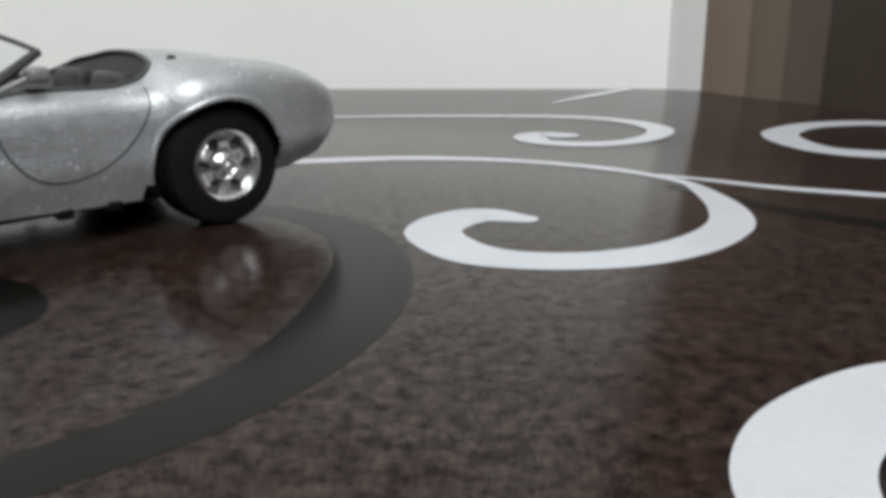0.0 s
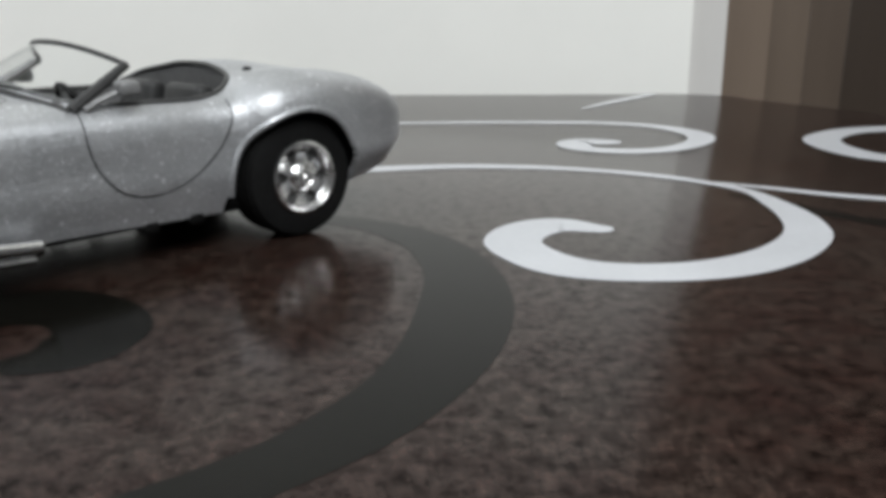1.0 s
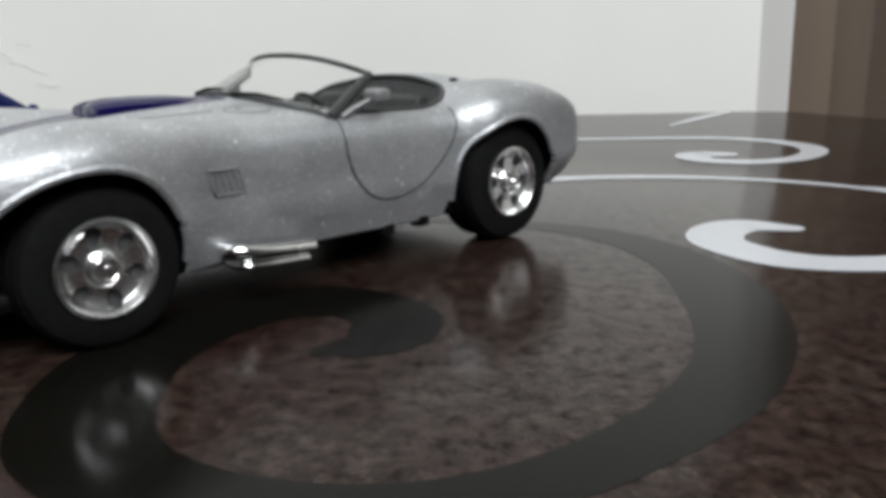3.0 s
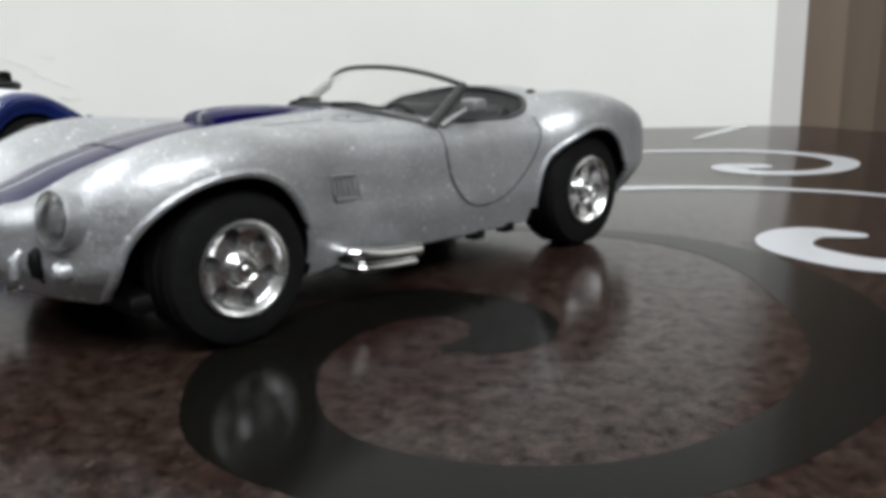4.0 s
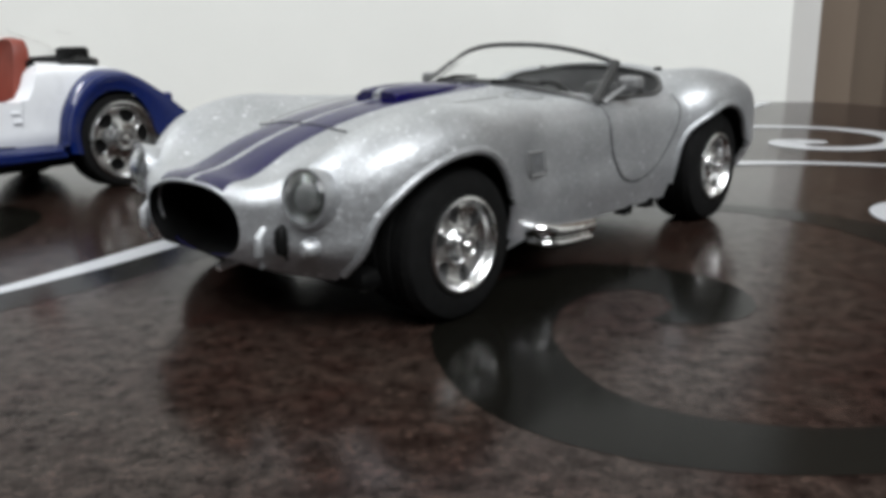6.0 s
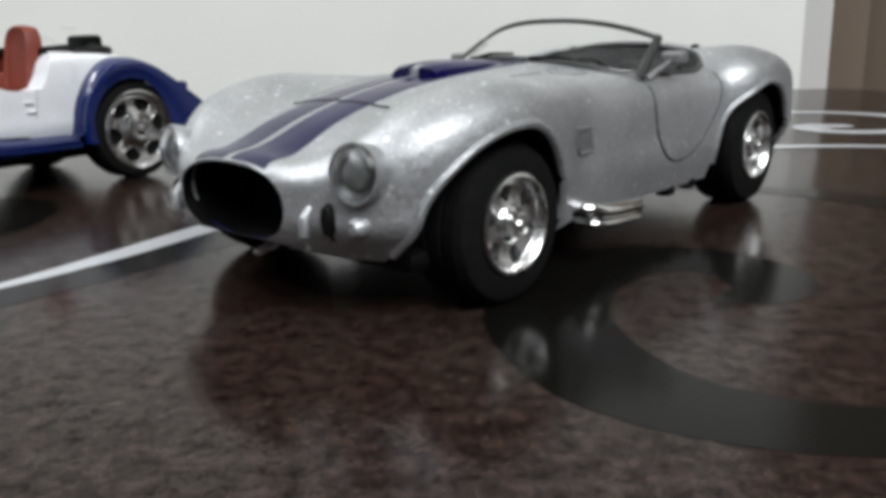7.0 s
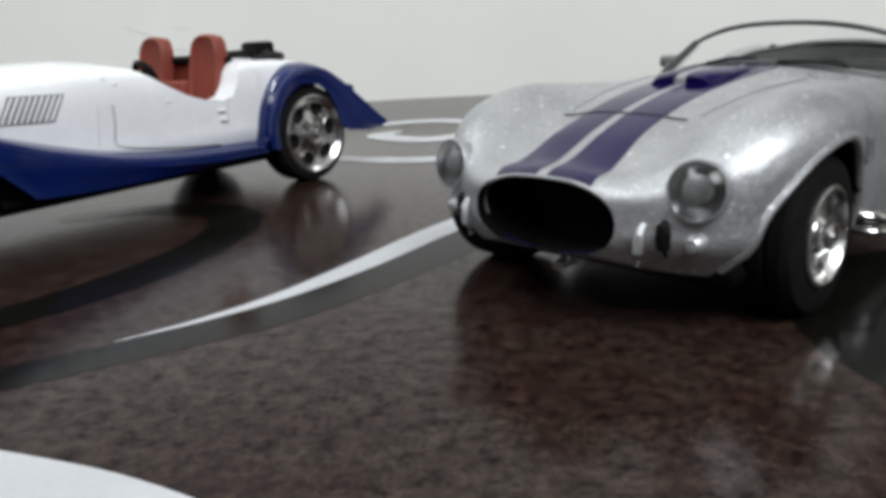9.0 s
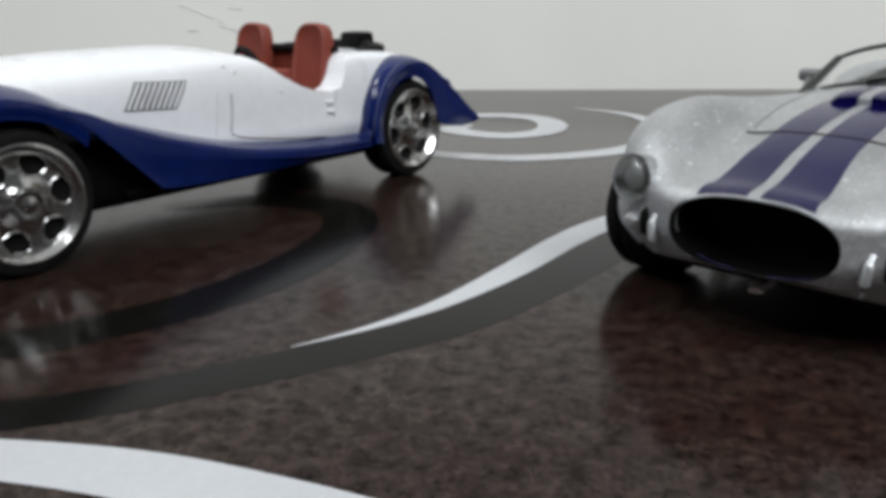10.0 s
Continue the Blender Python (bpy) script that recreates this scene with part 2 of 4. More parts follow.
def sheet(bm, fn, na, nb, thick):
    """A curved plate: fn(a, b) for a, b in 0..1 gives the outer face and its outward way."""
    outer, inner = [], []
    for i in range(na + 1):
        ro, ri = [], []
        for j in range(nb + 1):
            p, out = fn(i / na, j / nb)
            ro.append(bm.verts.new(p))
            ri.append(bm.verts.new(Vector(p) - thick * Vector(out)))
        outer.append(ro), inner.append(ri)
    for i in range(na):
        for j in range(nb):
            bm.faces.new((outer[i][j], outer[i + 1][j], outer[i + 1][j + 1], outer[i][j + 1]))
            bm.faces.new((inner[i][j], inner[i][j + 1], inner[i + 1][j + 1], inner[i + 1][j]))
    rim = [(i, 0) for i in range(na)] + [(na, j) for j in range(nb)] + [(i, nb) for i in range(na, 0, -1)] + [(0, j) for j in range(nb, 0, -1)]
    for (a, b), (c, d) in zip(rim, rim[1:] + rim[:1]):
        bm.faces.new((outer[a][b], inner[a][b], inner[c][d], outer[c][d]))
    return bm


def carve(body, cutters):
    """Cuts closed shapes out of a body's mesh for good."""
    for c in cutters:
        mod = body.modifiers.new("cut", "BOOLEAN")
        mod.operation, mod.solver, mod.object, mod.material_mode = "DIFFERENCE", "EXACT", c, "TRANSFER"
    bpy.context.view_layer.update()
    me = bpy.data.meshes.new_from_object(body.evaluated_get(bpy.context.evaluated_depsgraph_get()))
    body.modifiers.clear()
    old, body.data = body.data, me
    bpy.data.meshes.remove(old)
    for c in cutters:
        data = c.data
        bpy.data.objects.remove(c)
        bpy.data.meshes.remove(data)
    for p in me.polygons:
        p.use_smooth = True
    me.set_sharp_from_angle(angle=radians(38))


class Shell:
    """A car body from cross sections: rows of u, then (half width, height) of sill, waist, crest, valley and the middle's height."""

    def __init__(self, rows, fine=40):
        r = np.array(rows, float)
        self.u, self.rows, self.fine = r[:, 0], r, fine
        self.slope = np.gradient(r, r[:, 0], axis=0)

    def keys(self, u):
        k = min(max(np.searchsorted(self.u, u) - 1, 0), len(self.u) - 2)
        h = self.u[k + 1] - self.u[k]
        t = min(max((u - self.u[k]) / h, 0), 1)
        a, b, sa, sb = self.rows[k], self.rows[k + 1], self.slope[k], self.slope[k + 1]
        return (2 * t**3 - 3 * t**2 + 1) * a + (t**3 - 2 * t**2 + t) * h * sa + (3 * t**2 - 2 * t**3) * b + (t**3 - t**2) * h * sb

    def half(self, u):
        _, wb, zb, wm, zm, wc, zc, wv, zv, zh = self.keys(u)
        low = [(wb, zb), (wm * 0.985 + wb * 0.015, zm * 0.62 + zb * 0.38), (wm, zm), (wm * 0.84 + wc * 0.16, zm * 0.25 + zc * 0.75), (wc, zc), (wv, zv), (wv * 0.4, zh * 0.85 + zv * 0.15), (0, zh)]
        return spline(low, self.fine)

    def side(self, u, z, lift=0.0):
        p = self.half(u)
        top = int(np.argmax(p[:, 1] > 0.97 * p[:, 1].max()))
        top = max(top, 4)
        return Vector((u, float(np.interp(z, p[: top + 1, 1], p[: top + 1, 0])) + lift, z))

    def top(self, u, v, lift=0.0):
        p = self.half(u)[::-1]
        stop = int(np.argmax(np.diff(p[:, 0], prepend=-1) <= 0)) or len(p)
        return Vector((u, v, float(np.interp(abs(v), p[:stop, 0], p[:stop, 1])) + lift))

    def mesh(self, n=110):
        bm = bmesh.new()
        rings = []
        for u in np.linspace(self.u[0], self.u[-1], n):
            h = self.half(u)
            ring = [(v, z) for v, z in h] + [(-v, z) for v, z in h[-2::-1]]
            rings.append([bm.verts.new((u, v, z)) for v, z in ring])
        for a, b in zip(rings, rings[1:]):
            for i in range(len(a) - 1):
                bm.faces.new((a[i], a[i + 1], b[i + 1], b[i]))
            bm.faces.new((a[-1], a[0], b[0], b[-1]))
        for ring, d in ((rings[0], -0.06), (rings[-1], 0.06)):
            mid = sum((v.co for v in ring), Vector()) / len(ring)
            tip = bm.verts.new(mid + Vector((d, 0, 0)))
            for i in range(len(ring)):
                bm.faces.new((ring[i], ring[(i + 1) % len(ring)], tip))
        return bm


def cutter(bm, mat):
    ob = new("cutter", finish("cutter", bm, mat, False))
    return ob


def drum(u, z, ru, rz, v0, v1, n=48, front=None, flare=0.0):
    """An oval drum across the car, for a wheel arch; front: another reach ahead of its middle."""
    bm = bmesh.new()
    rings = []
    for v in (v0, v1):
        ring = []
        for i in range(n):
            a = 2 * math.pi * i / n
            r = (front or ru) * (1 + flare * min(1.0, max(0.0, -2 * math.sin(a)))) if math.cos(a) > 0 else ru
            ring.append(bm.verts.new((u + r * math.cos(a), v, z + rz * math.sin(a))))
        rings.append(ring)
    for i in range(n):
        j = (i + 1) % n
        bm.faces.new((rings[0][i], rings[0][j], rings[1][j], rings[1][i]))
    bm.faces.new(rings[0]), bm.faces.new(rings[1][::-1])
    return bm


# ---- the room ----
def slab(name, lo, hi, mat, label, category):
    """A wall, floor or ceiling between two corners in metres."""
    ob = new(name, finish(name, boxed([c * 100 for c in lo], [c * 100 for c in hi]), mat, False))
    return tagged(ob, label, category, kind="structure")


WALL_Y = 0.405
# floor and ceiling lie out of view, toned down to cut bounced light
slab("floor", (-1.9, -2.6, -0.1), (1.9, 0.7, 0), FLOORING, "plain unseen floor, kept dark to cut bounced light", "floor")
slab("ceiling", (-1.9, -2.6, 2.6), (1.9, 0.7, 2.7), CEIL, "plain unseen ceiling, greyed to cut bounced light", "ceiling")
slab("wall_north", (-1.9, WALL_Y, 0), (0.1085, 0.55, 2.6), PLASTER, "off-white painted plaster wall behind the table", "wall")
# unseen closing walls, dark grey so that little light bounces back
slab("wall_south", (-1.9, -2.6, 0), (1.9, -2.5, 2.6), LOW_BOUNCE, "plain unseen wall, dark grey to cut bounced light", "wall")
slab("wall_west", (-1.9, -2.5, 0), (-1.8, WALL_Y, 2.6), LOW_BOUNCE, "plain unseen wall, dark grey to cut bounced light", "wall")
slab("wall_east", (1.8, -2.5, 0), (1.9, 0.55, 2.6), LOW_BOUNCE, "plain unseen wall, dark grey to cut bounced light", "wall")
# added out of view: a white face that brightens the silver car's flank
slab("bounce_wall", (1.05, -0.02, 0), (1.20, 0.55, 2.6), PLASTER, "short unseen white wall, added to bounce light onto the silver car", "wall")
slab("wall_corner", (1.20, 0.42, 0), (1.80, 0.55, 2.6), LOW_BOUNCE, "plain unseen wall behind the bounce wall, dark grey to cut bounced light", "wall")
slab("trim", (0.1085, 0.415, 0), (0.1285, 0.55, 2.6), GREYWALL, "light grey painted door casing beside the wall", "trim")


def wall_marks():
    """Scuffs where the paint has cracked low on the wall, and one small spot."""
    wall = bpy.data.objects["wall_north"]
    y = WALL_Y * 100 - 0.005
    lines = [[(-27.9, 79.1), (-27.2, 78.85), (-26.5, 78.6), (-25.8, 78.2)], [(-26.1, 78.1), (-25.4, 78.0), (-24.9, 77.7), (-24.3, 77.5)], [(-25.6, 79.0), (-25.2, 78.9), (-24.9, 78.95)], [(-27.6, 77.9), (-27.1, 77.95)], [(-24.9, 77.1), (-24.3, 76.9), (-23.8, 76.95)], [(-29.1, 77.2), (-28.9, 77.15)], [(1.33, 77.62), (1.36, 77.48)]]
    for line in lines:
        p = spline([(x, z) for x, z in line], 4 * len(line)) if len(line) > 2 else np.array(line)
        r = [0.012 + 0.03 * random.random() for _ in p]
        part("paint_crack", tube(bmesh.new(), [(x, y, z + random.uniform(-0.05, 0.05)) for x, z in p], r, 6), CRACK, wall, smooth=False)


wall_marks()


def wooden_door():
    """A closed door: stiles and rails, then stepped plates, each darker to paint the light's falloff."""
    door = thing("door_1", "closed brown wood-veneer door with the light's falloff painted in steps", "door", pose(0.1285, 0.42, 0), kind="structure")
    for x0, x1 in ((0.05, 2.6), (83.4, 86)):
        part("stile", boxed((x0, 0.5, 0), (x1, 4.5, 204), 0.1, 2), VENEER_LIT, door)
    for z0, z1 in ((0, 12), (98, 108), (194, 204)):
        part("rail", boxed((2.6, 0.5, z0), (83.4, 4.5, z1), 0.1, 2), VENEER_LIT, door)
    for z0, z1 in ((12, 98), (108, 194)):
        part("dim_step", boxed((2.6, 0.75, z0), (83.4, 3.8, z1), 0.03, 1), VENEER_DIM, door)
        part("dimmer_step", boxed((4.6, 0.70, z0 + 2.0), (81.4, 3.4, z1 - 2.0), 0.03, 1), VENEER_DIMMER, door, "darker step of the painted light falloff")
        part("panel", boxed((6.6, 0.65, z0 + 4.0), (79.4, 3.0, z1 - 4.0), 0.03, 1), VENEER_SHADED, door, "darkest step of the painted light falloff")
    part("side_lining", boxed((86.1, 0.2, 0), (90, 12, 205)), GREYWALL, door, "light grey painted door casing")
    part("backing", boxed((0.0, 6.0, 0), (86, 12, 205)), PLASTER, door)
    part("header", boxed((0.0, 0.3, 205), (92, 12, 260)), PLASTER, door, "off-white wall over the door")
    part("side_wall", boxed((90, 0.4, 0), (92, 12, 205)), PLASTER, door, "off-white wall beside the door")


wooden_door()


# ---- the table ----
def tabletop_outline():
    pts = [(-46, 40.2), (-14, 40.0), (9.2, 37.2)]
    for k in range(1, 9):
        a = math.pi / 2 * (1 - k / 8)
        pts.append((9.2 + 2.6 * math.cos(a), 34.6 + 2.6 * math.sin(a)))
    return pts + [(14.4, 29.0), (17.5, 20.0), (20.0, 10.0), (21.0, -8.0), (-46, -8.0)]


def slab_from(outline, z0, z1, bevel):
    bm = bmesh.new()
    f = bm.faces.new([bm.verts.new((x, y, z0)) for x, y in outline])
    r = bmesh.ops.extrude_face_region(bm, geom=[f])
    top = [v for v in r["geom"] if isinstance(v, bmesh.types.BMVert)]
    for v in top:
        v.co.z = z1
    if bevel:
        edges = [e for e in bm.edges if all(abs(v.co.z - z1) < 1e-6 for v in e.verts)]
        bmesh.ops.bevel(bm, geom=edges, offset=bevel, segments=3, affect="EDGES", profile=0.5)
    return bm


table = thing("table", "dark brown glossy stone-print table with white and olive scrolls", "table", pose(0, 0, 0))
part("tabletop", slab_from(tabletop_outline(), -2.4, 0.0, 0.25), STONE, table, "glossy dark brown mottled top", pose(0, 0, TOP), sharp=30)
part("apron", boxed((-44, -6, -9), (10, 36, -2.4), 0.2), EDGE, table, "", pose(0, 0, TOP))
for x, y in ((-42, -4), (-42, 34), (8, 34), (8, -4)):
    part("leg", boxed((-2.2, -2.2, 0), (2.2, 2.2, 66), 0.3), EDGE, table, "", pose(x * CM, y * CM, 0))


def scroll(name, points, mat, height, n=None):
    """A printed stroke of changing width on the table: rows of x, y, width."""
    p = spline(points, n or 14 * len(points))
    xy, w = p[:, :2], np.maximum(p[:, 2], 0.01) / 2
    way = np.gradient(xy, axis=0)
    way /= np.linalg.norm(way, axis=1)[:, None]
    side = np.stack([-way[:, 1], way[:, 0]], 1)
    left, right = [list(xy + s * w[:, None] * side) for s in (1, -1)]
    bm = bmesh.new()
    a = [bm.verts.new((*q, height)) for q in left]
    b = [bm.verts.new((*q, height)) for q in right]
    for k in range(len(a) - 1):
        bm.faces.new((a[k], b[k], b[k + 1], a[k + 1]))
    for k, turn in ((0, 1), (len(a) - 1, -1)):
        mid, r, back = xy[k], w[k], -turn * way[k]
        arc = [bm.verts.new((*(mid + r * (math.cos(t) * side[k] * turn + math.sin(t) * back)), height)) for t in np.linspace(0, math.pi, 9)[1:-1]]
        ends = (a[k], b[k]) if turn == 1 else (b[k], a[k])
        bm.faces.new([ends[0], *arc, ends[1]])
    for f in bm.faces:
        if f.normal.z < 0:
            f.normal_flip()
    ob = new(name, None)
    bpy.data.objects.remove(ob)
    me = bpy.data.meshes.new(name)
    for v in bm.verts:
        v.co *= CM
    bm.to_mesh(me)
    bm.free()
    me.materials.append(mat)
    ob = new(name, me)
    ob.parent = table
    ob.matrix_basis = pose(0, 0, TOP)
    return ob


LOW, HIGH = 0.004, 0.009
# the large white scroll that sweeps from the open hook, behind the silver car, to a fine point
scroll("white_scroll", [(1.36, 13.64, 0.5), (0.66, 13.95, 0.95), (0.13, 13.66, 1.0), (-0.21, 12.91, 0.95), (0.01, 12.11, 0.95), (0.44, 11.53, 0.95), (1.05, 11.24, 0.86), (1.98, 11.17, 0.83), (2.85, 11.37, 0.85), (3.71, 11.87, 0.82), (4.40, 12.58, 0.78), (4.82, 13.28, 0.76), (5.07, 14.30, 0.68), (5.10, 15.44, 0.5), (4.98, 16.51, 0.3), (4.45, 17.37, 0.32), (3.59, 18.23, 0.42), (2.42, 18.96, 0.42), (1.12, 19.48, 0.46), (-0.94, 19.82, 0.58), (-3.0, 19.59, 0.7), (-6, 18.8, 0.65), (-9, 17.2, 0.6), (-11.3, 15.6, 0.62), (-12.6, 14.4, 0.65), (-13.4, 13.4, 0.62), (-14.5, 11.75, 0.52), (-15.6, 10.35, 0.3), (-16.5, 9.55, 0.14), (-17.4, 8.95, 0.02)], IVORY, HIGH)
scroll("white_scroll", [(3.4, 23.35, 0.9), (2.75, 23.45, 1.15), (2.42, 23.0, 1.0), (2.62, 22.2, 0.8), (3.7, 21.7, 0.8), (4.92, 22.0, 0.72), (6.1, 23.3, 0.75), (6.4, 24.8, 0.85), (5.7, 26.4, 0.75), (4.4, 27.4, 0.7), (1.2, 28.0, 0.6), (-2, 28.2, 0.5), (-5, 28.0, 0.3)], IVORY, HIGH)
scroll("white_scroll", [(4.22, 31.93, 0.2), (6.17, 34.55, 0.6), (8.2, 37.2, 0.6)], IVORY, HIGH)
scroll("white_scroll", [(11.5, 19.6, 0.8), (10.41, 19.71, 1.1), (9.58, 20.37, 1.0), (9.28, 21.85, 1.0), (9.6, 23.3, 1.0), (10.88, 24.67, 0.95), (12.11, 25.15, 1.05), (13.3, 25.14, 1.1), (14.2, 24.4, 1.0)], IVORY, HIGH)
scroll("white_scroll", [(4.64, 17.36, 0.2), (5.63, 16.69, 0.3), (6.54, 16.03, 0.36), (8.07, 15.29, 0.42), (10, 14.5, 0.45), (14, 13.2, 0.5)], IVORY, HIGH + 0.002)
scroll("white_scroll", [(2.72, 4.2, 0.95), (2.65, 5.2, 1.06), (2.96, 5.95, 1.06), (3.6, 6.58, 1.05), (4.5, 7.08, 1.02), (5.5, 7.15, 0.95), (6.4, 6.6, 0.85), (6.8, 5.4, 0.7), (6.6, 4.2, 0.6)], IVORY, HIGH)
scroll("white_scroll", [(-23, 6.5, 0.55), (-21, 6.6, 0.6), (-19.68, 6.47, 0.67), (-18.32, 6.17, 0.75), (-17.2, 5.75, 0.8), (-16.2, 5.3, 0.8), (-15.3, 4.7, 0.8), (-14.6, 3.9, 0.75), (-14.2, 3.0, 0.7)], IVORY, HIGH)
scroll("white_scroll", [(-14.6, 27.6, 0.5), (-15.1, 27.0, 0.9), (-14.6, 26.0, 1.0), (-13.4, 25.3, 1.1), (-12.2, 26.0, 1.0), (-11.7, 27.5, 1.0), (-12.0, 29.2, 1.0), (-13.0, 30.1, 1.1), (-14.4, 30.2, 1.0), (-16.5, 29.4, 0.8), (-18.5, 28.0, 0.6)], IVORY, HIGH)
scroll("white_scroll", [(-20, 25.0, 0.5), (-18, 23.5, 0.7), (-16.3, 22.6, 0.85), (-15.37, 22.04, 0.85), (-13.71, 21.44, 0.88), (-12.16, 21.61, 0.86), (-10.63, 22.28, 0.85), (-9.3, 23.6, 0.85), (-8.5, 25.2, 0.8), (-8.2, 27.5, 0.7), (-8.4, 29.4, 0.6), (-9.06, 30.78, 0.4), (-10.14, 32.04, 0.15)], IVORY, HIGH)
# olive scrolls
scroll("olive_scroll", [(-6.3, 8.2, 0.3), (-5.89, 8.32, 0.75), (-5.60, 8.6, 1.1), (-5.47, 9.16, 1.15), (-5.79, 9.73, 1.15), (-6.24, 10.01, 1.26), (-6.9, 10.1, 1.4), (-7.9, 9.4, 1.45), (-8.47, 8.16, 1.45), (-8.48, 7.09, 1.4), (-8.20, 6.14, 1.3), (-7.6, 5.45, 1.08), (-6.6, 4.97, 0.9), (-5.4, 4.85, 0.75), (-4.4, 5.06, 0.72), (-3.49, 5.56, 0.76), (-2.81, 6.10, 0.81), (-2.23, 6.71, 0.93), (-1.71, 7.52, 1.02), (-1.29, 8.63, 1.18), (-1.08, 9.95, 1.25), (-1.10, 11.28, 1.1), (-1.48, 12.71, 0.94), (-2.19, 13.74, 0.8), (-3.2, 14.5, 0.6), (-5, 15.2, 0.4)], OLIVE, LOW)
scroll("olive_scroll", [(-26, 6.6, 0.5), (-24, 6.7, 0.6), (-21.5, 7.05, 0.7), (-20.12, 7.32, 0.72), (-19.08, 7.64, 0.72), (-18.01, 8.16, 0.75), (-16.81, 8.81, 0.76), (-15.43, 9.69, 0.8), (-14.3, 10.95, 0.95), (-13.1, 12.55, 1.1), (-12.0, 14.0, 1.1), (-10.8, 15.4, 0.9)], OLIVE, LOW)
scroll("olive_scroll", [(-27, 9.6, 0.9), (-25, 8.7, 0.9), (-23, 8.6, 0.9), (-21.04, 9.12, 0.95), (-19.9, 9.79, 1.0), (-18.86, 10.73, 1.05), (-17.97, 12.12, 1.1), (-17.43, 13.7, 1.04), (-17.3, 14.97, 1.08), (-17.57, 15.94, 1.1), (-18.29, 16.56, 1.1), (-19.5, 16.9, 1.0), (-21, 16.5, 0.8)], OLIVE, LOW)
scroll("olive_scroll", [(4.6, 16.2, 0.25), (5.40, 15.12, 0.4), (5.84, 14.36, 0.45), (6.98, 13.24, 0.6), (8.5, 12.3, 0.7), (11, 11.3, 0.8), (14, 10.6, 0.8)], OLIVE, LOW)


# ---- car parts ----
RIMS = {}


def rim_mesh(R, lip):
    """A dished wheel face with six windows, a raised edge, a hub and nuts; made once for each size."""
    if R in RIMS:
        return RIMS[R]
    reach, wide, flare = (0.185, 0.24, 0.05) if R > 0.8 else (0.19, 0.165, 0.055)
    bm = bmesh.new()
    q = R - lip
    lathe(bm, [(0, 0.04), (R * 0.13, 0.035), (R * 0.17, 0.0), (R * 0.34, -0.03), (R * 0.40, -0.075), (q * 0.75, -0.095), (q - 0.03, -0.06), (q, -0.075), (R - 0.07, 0.0), (R - 0.035, 0.04), (R + 0.01, 0.03), (R + 0.02, -0.03), (R + 0.02, -0.17), (q, -0.17), (q * 0.7, -0.17), (R * 0.3, -0.15), (0, -0.15)], 60)
    metal = DULLRIM if R > 0.8 else RIM
    face = new("rim_face", finish("rim_face", bm, [metal]))
    cuts, lips = [], bmesh.new()
    for k in range(6):
        c = bmesh.new()
        a = math.pi / 3 * (k + 0.5)
        rings = []
        for y in (-0.4, 0.4):
            ring = []
            for i in range(20):
                t = 2 * math.pi * i / 20
                x, z = R * (0.65 + reach * math.cos(t)), R * (wide + flare * math.cos(t)) * math.sin(t)
                ring.append(c.verts.new((x * math.cos(a) - z * math.sin(a), y, x * math.sin(a) + z * math.cos(a))))
            rings.append(ring)
        for i in range(20):
            j = (i + 1) % 20
            c.faces.new((rings[0][i], rings[0][j], rings[1][j], rings[1][i]))
        c.faces.new(rings[0][::-1]), c.faces.new(rings[1])
        if R > 0.8:
            tube(lips, [(v.co.x, -0.088, v.co.z) for v in rings[0]], 0.016, 6, closed=True)
        cuts.append(cutter(c, metal))
    carve(face, cuts)
    # rolled lips round the windows of the larger wheels
    rolled = finish("rim_lips", lips, metal)
    if R > 0.8:
        both = bmesh.new()
        both.from_mesh(face.data)
        both.from_mesh(rolled)
        both.to_mesh(face.data)
        both.free()
        face.data.set_sharp_from_angle(angle=radians(38))
    bpy.data.meshes.remove(rolled)
    RIMS[R] = face.data
    bpy.data.objects.remove(face)
    return RIMS[R]


